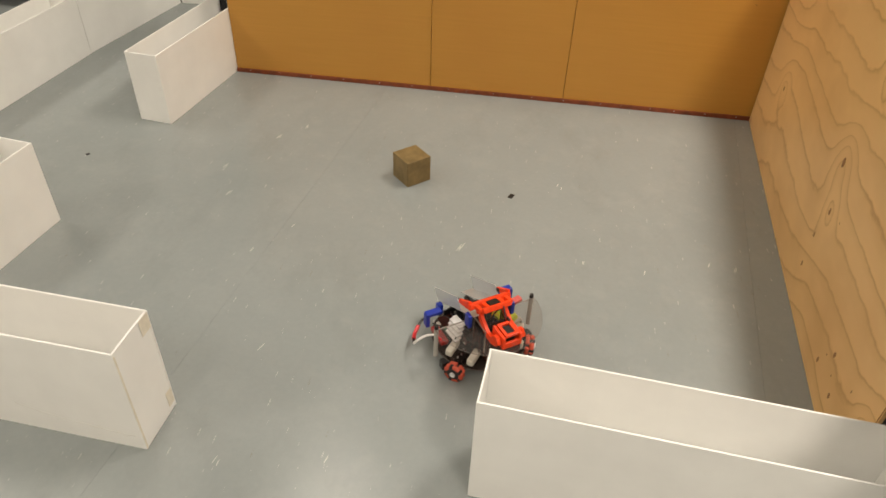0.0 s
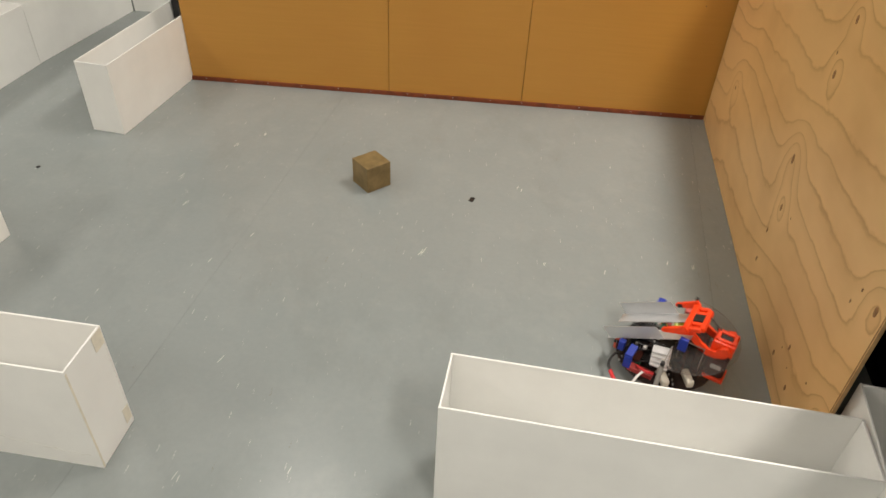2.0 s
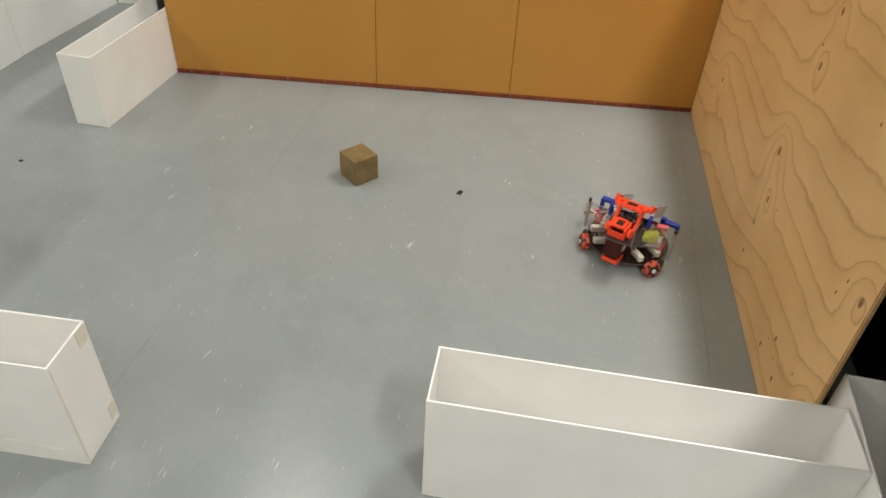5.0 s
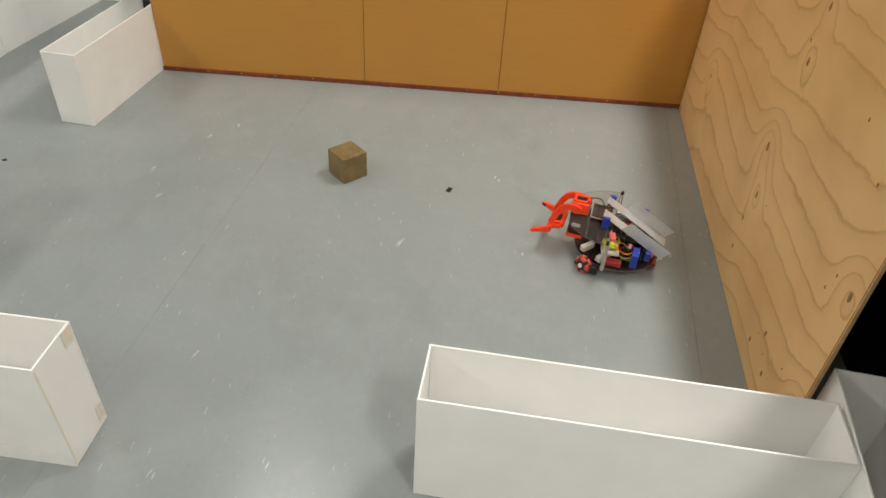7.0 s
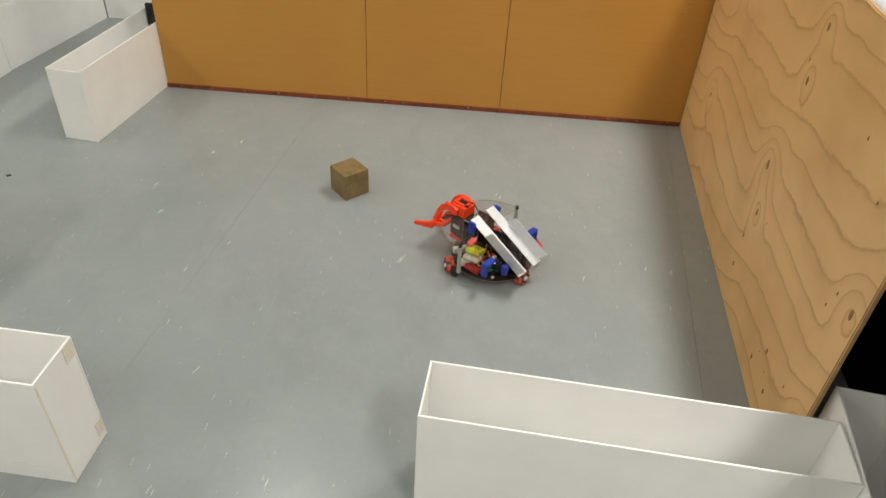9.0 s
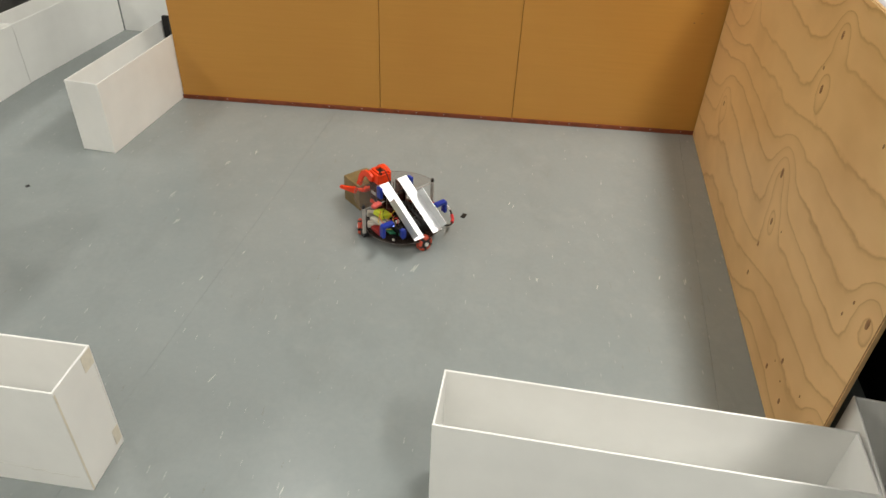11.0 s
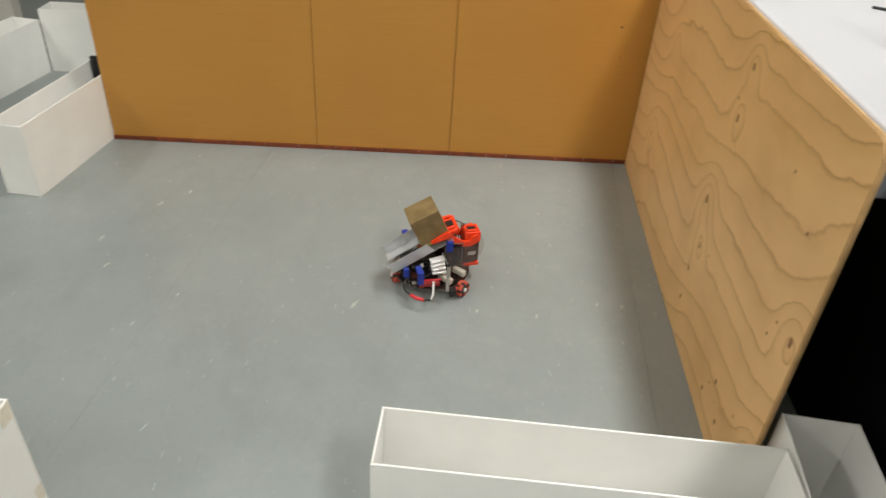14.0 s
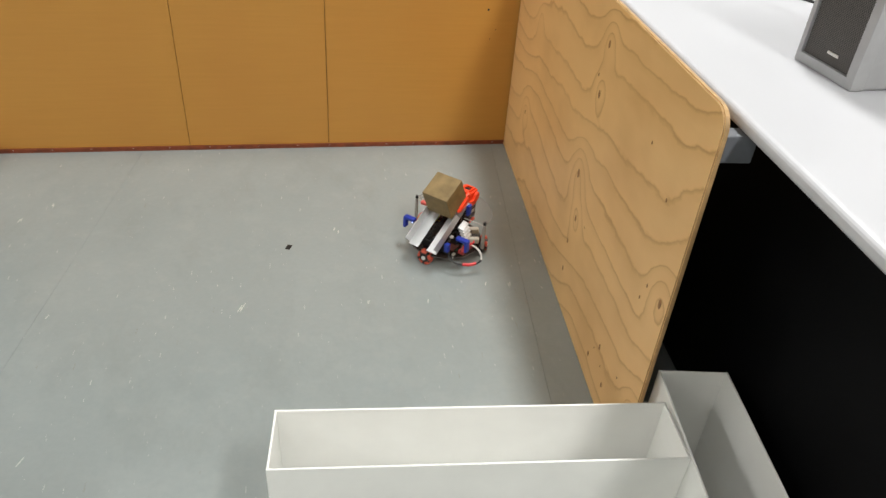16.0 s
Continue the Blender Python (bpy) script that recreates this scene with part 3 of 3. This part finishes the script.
rim_pts = [(0.022 + 0.112 * math.cos(radians(a)), 0.112 * math.sin(radians(a)), 0.1075) for a in range(-92, 93, 8)]
part("plate_rim", tube(rim_pts, 0.0004, 6, 2), M_RIM, robot)
# plain black disc, added to darken the inside above the base plate
part("inner_dark_disc", disc_plate(0.046, 0.0345, 0.006, cx=-0.02, n=24), M_BLACK2, robot, "plain black disc inside the robot")
base_rim = [(0.004 + 0.098 * math.cos(radians(a)), 0.098 * math.sin(radians(a)), 0.032) for a in range(0, 361, 10)]
part("plate_rim", tube(base_rim, 0.0007, 6, 1), M_RIM, robot)

# wheels, their axle along the wheel's own x
WHEELS = [(54, 0.1075, "LW"), (-54, 0.1075, "RW"), (180, 0.088, "BW")]
WHEEL_R = 0.0198
wheel_objects = []
for deg, rad, _ in WHEELS:
    wx, wy = rad * math.cos(radians(deg)), rad * math.sin(radians(deg))
    bm = cyl(WHEEL_R * 0.80, 0.017, pose(0, 0, 0, 0, 90, 0), 20, bevel=0.002)
    for k in range(5):
        add_box(bm, (0.020, 0.004, 0.007), (0, math.cos(radians(72 * k + 36)) * 0.0165, math.sin(radians(72 * k + 36)) * 0.0165), 0.001, pose(0, 0, 0, 72 * k + 36))
    wh = part("wheel", bm, M_BLACK2, robot, "black omni wheel with red rollers")
    wh.matrix_basis = pose(wx, wy, WHEEL_R, 0, 0, deg)
    for k in range(5):
        for off, half in ((0.0045, 0), (-0.0045, 36)):
            a = radians(72 * k + half)
            bm = cyl(0.0052, 0.0155, pose(0, 0, 0), 10, bevel=0.0022)
            bmesh.ops.transform(bm, matrix=pose(off, math.cos(a) * 0.0155, math.sin(a) * 0.0155, math.degrees(a)), verts=bm.verts)
            part("roller", bm, M_ROLLER, wh, smooth=True)
    part("hub", cyl(0.0055, 0.004, pose(0.0105, 0, 0, 0, 90, 0), 12, bevel=0.001), M_SILVERCELL, wh, "pale metal hub")
    wheel_objects.append(wh)
    # motor and gearbox blocks beside each wheel
    d = Vector((math.cos(radians(deg)), math.sin(radians(deg)), 0))
    part("motor", cyl(0.0095, 0.045, Matrix.Translation((wx - d.x * 0.040, wy - d.y * 0.040, 0.022)) @ pose(0, 0, 0, 0, 90, 0).to_3x3().to_4x4() if deg == 180 else Matrix.Translation((wx - d.x * 0.040, wy - d.y * 0.040, 0.022)) @ pose(0, 0, 0, 0, 0, deg) @ pose(0, 0, 0, 0, 90, 0), 16, bevel=0.001), M_BLACK2, robot)
for s in (1, -1):
    for gx, gy in ((0.072, 0.057), (0.031, 0.083)):
        ca, sa = math.cos(radians(54)), math.sin(radians(54))
        gb = part("gearbox", box((0.040, 0.0145, 0.0155), (0, 0, 0), 0.004, segs=3), M_BEIGE, robot, "beige plastic gearbox barrel")
        gb.matrix_basis = pose(gx - ca * 0.014, s * (gy - sa * 0.014), 0.0435, 0, 0, s * 54)

# ramp rails
RAIL_A, RAIL_B = Vector((0.0455, 0, 0.1365)), Vector((-0.106, 0, 0.0535))
rail_len = (RAIL_A - RAIL_B).length
rail_tilt = math.degrees(math.atan2(RAIL_A.z - RAIL_B.z, RAIL_A.x - RAIL_B.x))
for s in (1, -1):
    bm = bmesh.new()
    t = 0.0014
    add_box(bm, (rail_len, 0.029, t), (-rail_len / 2, s * 0.0283, 0))
    wall = [(-0.052, t / 2), (-0.060, 0.029), (-rail_len - 0.001, 0.029), (-rail_len + 0.006, t / 2)]
    w2 = extrude_outline(wall, t)
    me_tmp = bpy.data.meshes.new("tmp")
    bmesh.ops.transform(w2, matrix=Matrix.Translation((0, s * 0.0435, 0)), verts=w2.verts)
    w2.to_mesh(me_tmp)
    w2.free()
    bm.from_mesh(me_tmp)
    bpy.data.meshes.remove(me_tmp)
    rl = part("ramp_rail", bm, M_ALU, robot, "bent aluminium ramp rail")
    rl.matrix_basis = Matrix.Translation(RAIL_A) @ pose(0, 0, 0, 0, -rail_tilt, 0)
    # blue printed brackets
    part("bracket", box((0.017, 0.008, 0.030), (0.036, s * 0.0475, 0.122), 0.002), M_BLUEPLA, robot, "blue printed bracket")
    bm = bmesh.new()
    add_box(bm, (0.015, 0.034, 0.008), (-0.046, s * 0.083, 0.084), 0.0015)
    add_box(bm, (0.015, 0.008, 0.030), (-0.046, s * 0.097, 0.069), 0.0015)
    part("bracket", bm, M_BLUEPLA, robot, "blue printed bracket")
    part("bracket", box((0.013, 0.012, 0.024), (-0.073, s * 0.055, 0.063), 0.002), M_BLUEPLA, robot, "blue printed bracket")
    part("side_plate", box((0.046, 0.003, 0.056), (0.052, s * 0.030, 0.088), 0.0006), M_SMOKE, robot)

# middle: controller, cells, boards
part("controller", box((0.085, 0.048, 0.020), (-0.015, 0, 0.046), 0.002), M_BLACK2, robot)
part("frame_plate", box((0.090, 0.030, 0.003), (-0.03, 0, 0.062), 0.0006), M_BLACK2, robot)
part("frame_plate", box((0.004, 0.100, 0.028), (-0.062, 0, 0.048), 0.0006), M_BLACK2, robot)
for k in range(4):
    part("battery_cell", box((0.036, 0.017, 0.0058), (0.004 + 0.0012 * k, -0.053 - 0.0032 * k, 0.090 - 0.0092 * k), 0.0022, pose(0, 0, 0, 18, -7 + 3.5 * k, 7), segs=3), M_SILVERCELL, robot, "flat pale silver battery cell, fanned in a pack")
part("battery", box((0.036, 0.034, 0.013), (0.015, 0.054, 0.072), 0.003, pose(0, 0, 0, 18, 0, 10)), M_YELLOW, robot, "yellow wrapped battery")
part("battery", box((0.040, 0.034, 0.008), (0.012, 0.064, 0.060), 0.001, pose(0, 0, 0, 10, 0, 10)), M_BEIGE, robot)
part("circuit_board", box((0.014, 0.027, 0.009), (0.013, 0.074, 0.107), 0.003, pose(0, 0, 0, 0, 0, 12)), M_TAPED, robot, "pinkish red taped wire joint")
part("circuit_board", box((0.026, 0.020, 0.003), (-0.028, 0.062, 0.046), 0.0006, pose(0, 0, 0, 20)), M_PCBGREEN, robot, "green circuit board")
part("circuit_board", box((0.040, 0.018, 0.010), (0.0, 0.078, 0.040), 0.001), M_PCBRED, robot, "red circuit board")
part("circuit_board", box((0.050, 0.016, 0.010), (-0.020, -0.080, 0.042), 0.001), M_PCBRED, robot, "red circuit board")
part("circuit_board", box((0.030, 0.030, 0.004), (-0.045, -0.050, 0.048), 0.0006), M_BROWN, robot)
rngc = random.Random(11)
for k in range(16):
    cx, cy = rngc.uniform(-0.06, 0.03), rngc.uniform(-0.07, 0.07)
    part("chip", box((rngc.uniform(0.004, 0.011), rngc.uniform(0.004, 0.009), 0.005), (cx, cy, 0.0365 + rngc.uniform(0, 0.02) * (abs(cy) < 0.02) + (0.0 if abs(cy) > 0.03 else 0.022)), 0.0006),
         rngc.choice([M_BLACK2, M_STEEL, M_BEIGE, M_PCBGREEN, M_BLACK2]), robot)
rngw = random.Random(21)
for k in range(12):
    s = 1 if k % 2 else -1
    a = Vector((rngw.uniform(-0.05, 0.03), s * rngw.uniform(0.01, 0.05), rngw.uniform(0.060, 0.080)))
    e = Vector((rngw.uniform(-0.07, 0.05), s * rngw.uniform(0.04, 0.085), rngw.uniform(0.045, 0.070)))
    mid_p = (a + e) / 2 + Vector((rngw.uniform(-0.01, 0.01), rngw.uniform(-0.01, 0.01), rngw.uniform(0.004, 0.016)))
    part("wire", tube([a, mid_p, e], 0.0011, 5, 5), rngw.choice([M_WIREBLK, M_WIRERED, M_WIREYEL, M_WIREBLK]) if s > 0 else M_WIREBLK, robot, "thin loose wire")
for k in range(14):
    s = 1 if k % 2 else -1
    part("screw", cyl(0.0017, 0.004, pose(rngw.uniform(-0.07, 0.06), s * rngw.uniform(0.05, 0.085), 0.0355), 8), M_STEEL, robot)
for k in range(9):
    y0 = rngw.uniform(-0.013, 0.013)
    pts = [(-0.075 + 0.014 * q, y0 + rngw.uniform(-0.006, 0.006), 0.066 + 0.003 * q + rngw.uniform(0, 0.007)) for q in range(7)]
    part("wire", tube(pts, 0.0016, 6, 4), M_WIREBLK, robot, "thin loose wire")
for k in range(6):
    part("solder_joint", box((0.003, 0.003, 0.002), (rngw.uniform(-0.07, 0.0), rngw.uniform(-0.011, 0.011), 0.0650), 0.0006), M_STEEL, robot)
part("header_block", box((0.030, 0.020, 0.012), (-0.045, 0.040, 0.052), 0.001), M_BLACK2, robot)
part("header_block", box((0.026, 0.018, 0.016), (0.035, -0.030, 0.058), 0.001), M_BLACK2, robot)
part("header_block", box((0.028, 0.018, 0.016), (0.036, 0.028, 0.062), 0.001), M_BROWN, robot)
for sx, sy in ((0.062, 0.034), (0.080, 0.026), (0.048, 0.040)):
    for s in (1, -1):
        part("standoff", cyl(0.0013, 0.070, pose(sx, s * sy, 0.070), 8), M_BROWN, robot)
part("cross_plate", box((0.004, 0.074, 0.040), (0.044, 0, 0.080), 0.0006), M_BROWN, robot)
part("cross_plate", box((0.050, 0.060, 0.003), (0.050, 0, 0.046), 0.0006), M_BROWN, robot)
part("led", box((0.004, 0.003, 0.003), (-0.052, 0.070, 0.080), 0.0005), M_LED, robot, "lit blue indicator")

# clear walls' pale sawn edges, connectors and small boards
for s in (1, -1):
    for ex in (0.030, 0.0745):
        part("plate_edge", box((0.0016, 0.0034, 0.056), (ex, s * 0.030, 0.088), 0.0004, segs=1), M_EDGE, robot, "pale sawn acrylic edge")
    part("plate_edge", box((0.046, 0.0034, 0.0016), (0.052, s * 0.030, 0.1165), 0.0004, segs=1), M_EDGE, robot)
    part("connector", box((0.012, 0.006, 0.007), (0.024, s * 0.046, 0.052), 0.0008), M_WIREWHT, robot, "white plug connector")
    part("connector", box((0.007, 0.010, 0.006), (-0.030, s * 0.040, 0.068), 0.0008), M_WIREWHT, robot)
    # plain black block next to each front wheel
    part("wheel_side_block", box((0.016, 0.020, 0.020), (0.036, s * 0.094, 0.020), 0.002), M_BLACK2, robot, "black block beside the wheel")
    for k in range(4):
        part("pin", cyl(0.0006, 0.008, pose(-0.050 + 0.005 * k, s * 0.040, 0.062), 6), M_STEEL, robot)
for bx_, by_, mt in ((0.030, 0.012, M_PCBGREEN), (0.058, -0.010, M_BEIGE), (0.060, 0.014, M_PCBRED), (0.036, -0.016, M_STEEL)):
    part("component", box((0.012, 0.010, 0.008), (bx_, by_, 0.054), 0.001), mt, robot)

# turret with servo and arm bracket
part("servo_case", box((0.040, 0.042, 0.056), (0.1015, 0, 0.081), 0.003), M_BROWN, robot, "smoked brown servo housing")
part("servo", box((0.032, 0.030, 0.026), (0.103, 0, 0.048), 0.003), M_BLACK2, robot)
for s in (1, -1):
    part("label", box((0.020, 0.0008, 0.010), (0.103, s * 0.0214, 0.077)), M_LABEL, robot, "pale paper label")
bm = bmesh.new()
for sy in (0.0165, -0.0165):
    add_box(bm, (0.038, 0.007, 0.009), (0.104, sy, 0.0415), 0.003, segs=3)
for sx in (0.087, 0.121):
    add_box(bm, (0.007, 0.040, 0.009), (sx, 0, 0.0415), 0.003, segs=3)
part("bumper", bm, M_ORANGEPLA, robot, "orange printed bumper")
part("column", box((0.012, 0.05, 0.055), (0.070, 0, 0.060), 0.002), M_BROWN, robot)
bm = bmesh.new()
add_box(bm, (0.042, 0.042, 0.006), (0.1025, 0, 0.113), 0.002)
for s in (1, -1):
    add_box(bm, (0.042, 0.006, 0.026), (0.1025, s * 0.018, 0.1255), 0.003)
add_box(bm, (0.006, 0.034, 0.022), (0.085, 0, 0.124), 0.002)
add_box(bm, (0.006, 0.034, 0.010), (0.121, 0, 0.120), 0.002)
bracket = part("servo_bracket", bm, M_ORANGEPLA, robot, "orange printed servo bracket")
part("servo", box((0.022, 0.024, 0.022), (0.103, 0, 0.127), 0.002), M_BLACK2, bracket, "black servo body")
bm = bmesh.new()
for sy in (0.0115, -0.0115):
    add_box(bm, (0.034, 0.006, 0.006), (0.103, sy, 0.1385), 0.001)
for sx in (0.088, 0.118):
    add_box(bm, (0.006, 0.029, 0.006), (sx, 0, 0.1385), 0.001)
part("servo_window", bm, M_ORANGEPLA, bracket)
for sx in (0.1005, 0.1065):
    part("connector", box((0.003, 0.004, 0.006), (sx - 0.02, 0.012, 0.142), 0.0005), M_BLACK2, bracket)

# arm: origin at its pivot, drawn reaching forward and down
arm = part("arm", bmesh.new(), M_ORANGEPLA, robot, "orange printed gripper arm")
bm = bmesh.new()
curve_top = [(-0.011, 0.006), (0.003, 0.0125), (0.022, 0.012), (0.038, 0.003), (0.050, -0.014), (0.058, -0.034), (0.064, -0.046)]
curve_low = [(0.053, -0.054), (0.046, -0.040), (0.038, -0.022), (0.028, -0.008), (0.015, -0.003), (0.004, -0.010), (-0.009, -0.009)]
tmp = bpy.data.meshes.new("tmp")
for s in (1, -1):
    side = extrude_outline(curve_top + curve_low, 0.007, Matrix.Translation((0, s * 0.0265, 0)))
    side.to_mesh(tmp)
    side.free()
    bm.from_mesh(tmp)
    add_cyl(bm, 0.0105, 0.008, pose(0, s * 0.0265, 0, 90), 18, bevel=0.001)
# flat palm plate between the two sides, with a slot for its servo
add_box(bm, (0.013, 0.090, 0.012), (0.0575, 0, -0.058), 0.003)
add_box(bm, (0.010, 0.062, 0.010), (0.030, 0, -0.052), 0.002)
for sy in (0.032, 0.0165, -0.0165, -0.032):
    add_box(bm, (0.026, 0.009, 0.009), (0.044, sy, -0.055), 0.002, pose(0, 0, 0, 0, 10, 0))
bm.to_mesh(arm.data)
bm.free()
part("palm_servo", box((0.019, 0.022, 0.012), (0.0435, 0, -0.0545), 0.001, pose(0, 0, 0, 0, 10, 0)), M_BLACK2, arm, "black servo set in the palm")
fingers = []
for s in (1, -1):
    bm = bmesh.new()
    pts = [(-0.006, 0.010), (0.008, 0.007), (0.040, 0.0045), (0.044, 0.0), (0.040, -0.0045), (0.010, -0.007), (-0.006, -0.010)]
    fg = extrude_outline(pts, 0.0075)
    bmesh.ops.bevel(fg, geom=fg.edges[:], offset=0.0015, segments=2, affect="EDGES")
    fo = part("finger", fg, M_ORANGEPLA, arm, "orange printed gripper finger")
    fo.matrix_basis = pose(0.060, s * 0.0425, -0.060)
    part("pad", box((0.010, 0.0010, 0.008), (0.033, -s * 0.0042, 0.0)), M_BLACK2, fo)
    fingers.append((fo, s))

# loose wires
part("wire", tube([(-0.012, -0.090, 0.055), (-0.018, -0.112, 0.056), (-0.022, -0.128, 0.046), (-0.028, -0.134, 0.034)], 0.0026), M_WIREWHT, robot, "white wire")
part("wire", tube([(-0.028, -0.134, 0.034), (-0.036, -0.131, 0.030), (-0.044, -0.127, 0.029)], 0.0027), M_WIREBLK, robot, "black wire")
part("wire", tube([(-0.044, -0.127, 0.029), (-0.058, -0.118, 0.029), (-0.072, -0.104, 0.031)], 0.0042), M_WIRERED, robot, "red wire sleeve")
part("wire", tube([(-0.072, -0.104, 0.031), (-0.082, -0.088, 0.035), (-0.080, -0.068, 0.042), (-0.066, -0.055, 0.050)], 0.0026), M_WIREBLK, robot, "black wire")
part("wire", tube([(-0.030, -0.078, 0.050), (-0.010, -0.094, 0.060), (0.006, -0.088, 0.056)], 0.0024), M_WIRERED, robot, "red wire")
for k, (dy, dz, mt) in enumerate(((0.0, 0.0, M_WIREYEL), (0.008, -0.006, M_WIREYEL), (-0.006, 0.008, M_WIREBLK), (0.004, 0.006, M_WIRERED))):
    part("wire", tube([(0.008, 0.060 + dy, 0.082 + dz), (-0.006, 0.074 + dy, 0.076 + dz), (-0.024, 0.072 + dy, 0.066 + dz), (-0.044, 0.060 + dy, 0.070 + dz)], 0.0008, 6), mt, robot, "thin loose wire")
part("wire", tube([(0.085, 0.004, 0.150), (0.060, 0.012, 0.158), (0.045, 0.008, 0.130), (0.030, 0.0, 0.090)], 0.0012, 6), M_WIREBLK, robot, "thin loose wire")


# ---- what moves ----
ROBOT_ROWS = [
    (0, -0.7610, -1.1487, 304.9), (0.5, -0.6100, -1.1365, 285.6), (1, -0.4607, -1.1641, 270.2), (1.5, -0.3096, -1.1798, 263.5),
    (2, -0.3050, -1.1345, 332.5), (2.5, -0.3531, -1.0253, 349.5), (3, -0.3342, -0.8875, 355.4), (3.5, -0.3248, -0.7716, 345.3),
    (3.7, -0.322, -0.755, 340), (4.4, -0.313, -0.762, 294), (5.1, -0.304, -0.772, 232), (5.7, -0.2985, -0.775, 184),
    (6, -0.2978, -0.7750, 178.3), (6.5, -0.2982, -0.7739, 178.3), (7, -0.3137, -0.8154, 163.9), (7.5, -0.3637, -0.8709, 153.4),
    (8, -0.4447, -0.8871, 150.7), (9.25, -0.655, -0.814, 141), (10.5, -0.8301, -0.7283, 133.7), (11, -0.8837, -0.6865, 133.7),
    (11.5, -0.8912, -0.6779, 133.9), (12, -0.8917, -0.6793, 133.9), (12.5, -0.8913, -0.6786, 134.0), (13, -0.8460, -0.6913, 100.8),
    (13.5, -0.7686, -0.7013, 55.7), (14, -0.6578, -0.7054, 14.4), (14.5, -0.5584, -0.7100, 2.1), (15, -0.4627, -0.6990, 2.7),
    (15.5, -0.3676, -0.6866, 4.7), (16, -0.3163, -0.6211, 46.8)]
ARM_ROWS = [(0, 206.5), (5.2, 206.5), (5.5, 195), (5.7, 158), (5.8, 132), (5.9, 114), (6.0, 92), (6.1, 60), (6.2, 28), (6.3, 6), (6.5, -2), (11.3, -2), (11.5, 0), (11.6, 6),
            (11.7, 18), (11.8, 35.5), (11.9, 50), (12.0, 63), (12.1, 82), (12.2, 108), (12.3, 127), (12.4, 153), (12.5, 192), (12.6, 205.5), (12.7, 205.5), (16, 205.5)]
GRIP_ROWS = [(0, 0), (5.0, 0), (6.0, 0), (6.4, 27), (11.0, 27), (11.3, 8), (11.5, 0), (16, 0)]
CUBE_HOME = (-1.0125, -0.5485, 43.5)
# the block in the gripper, low and stowed
CUBE_IN_ARM = (Vector((0.0755, 0.0, -0.0815)), Vector((0.0895, 0.0, -0.0947)))


def between(rows, t):
    """The values of rows at t, straight between two of them."""
    for a, b in zip(rows, rows[1:]):
        if t <= b[0]:
            f = (t - a[0]) / (b[0] - a[0])
            return [u + (w - u) * max(0, f) for u, w in zip(a[1:], b[1:])]
    return list(rows[-1][1:])


def smooth_between(rows, t):
    """The values of rows at t, on a smooth curve through them."""
    i = max(k for k, r in enumerate(rows) if r[0] <= t or k == 0)
    i = min(i, len(rows) - 2)

    def slope(k):
        if k == 0 or k == len(rows) - 1:
            return [0.0] * (len(rows[0]) - 1)
        a, b = rows[k - 1], rows[k + 1]
        return [(w - u) / (b[0] - a[0]) for u, w in zip(a[1:], b[1:])]

    a, b = rows[i], rows[i + 1]
    h = b[0] - a[0]
    f = min(1.0, max(0.0, (t - a[0]) / h))
    m0, m1 = slope(i), slope(i + 1)
    h00, h10, h01, h11 = 2 * f ** 3 - 3 * f ** 2 + 1, f ** 3 - 2 * f ** 2 + f, -2 * f ** 3 + 3 * f ** 2, f ** 3 - f ** 2
    return [h00 * u + h10 * h * p + h01 * w + h11 * h * q for u, w, p, q in zip(a[1:], b[1:], m0, m1)]


def motions():
    times = [k / 10 for k in range(161)]
    rpose = {}
    for t in times:
        x, y, a = smooth_between(ROBOT_ROWS, t)
        rpose[t] = (x, y, a)
    walk(robot, [(t, pose(x, y, 0, 0, 0, a)) for t, (x, y, a) in rpose.items()])
    walk(arm, [(t, pose(*PIVOT, 0, -between(ARM_ROWS, t)[0], 0)) for t in times])
    for fo, s in fingers:
        walk(fo, [(t, pose(0.060, s * 0.0425, -0.060, 0, 0, s * between(GRIP_ROWS, t)[0])) for t in times])
    # each wheel rolls by the way its hub goes
    for wh, (deg, rad, _) in zip(wheel_objects, WHEELS):
        turn, rows = 0.0, []
        last = None
        for t in times:
            x, y, a = rpose[t]
            ang = radians(a + deg)
            here = Vector((x + rad * math.cos(ang), y + rad * math.sin(ang)))
            if last is not None:
                side = Vector((-math.sin(ang), math.cos(ang)))
                turn += max(-80, min(80, math.degrees((here - last).dot(side) / WHEEL_R)))
            last = here
            rows.append((t, pose(rad * math.cos(radians(deg)), rad * math.sin(radians(deg)), WHEEL_R, 0, 0, deg) @ pose(0, 0, 0, -turn, 0, 0)))
        walk(wh, rows)
    # the block rests, is nudged, then rides in the gripper
    rows = []
    for t in times:
        x, y, a = rpose[t]
        held = pose(x, y, 0, 0, 0, a) @ pose(*PIVOT, 0, -between(ARM_ROWS, t)[0], 0) @ Matrix.Translation(CUBE_IN_ARM[0].lerp(CUBE_IN_ARM[1], max(0.0, min(1.0, between(ARM_ROWS, t)[0] / 205.5))))
        home = pose(CUBE_HOME[0], CUBE_HOME[1], CUBE / 2 + 0.0006, 0, 0, CUBE_HOME[2] + 90)
        if t <= 10.9:
            rows.append((t, home))
        elif t < 11.6:
            f = (t - 10.9) / 0.7
            loc = home.translation.lerp(held.translation, f)
            loc.z = home.translation.z + (held.translation.z - home.translation.z) * max(0, (t - 11.5) / 0.1)
            rows.append((t, Matrix.Translation(loc) @ home.to_quaternion().slerp(held.to_quaternion(), f).to_matrix().to_4x4()))
        else:
            rows.append((t, held))
    walk(block, rows)


motions()
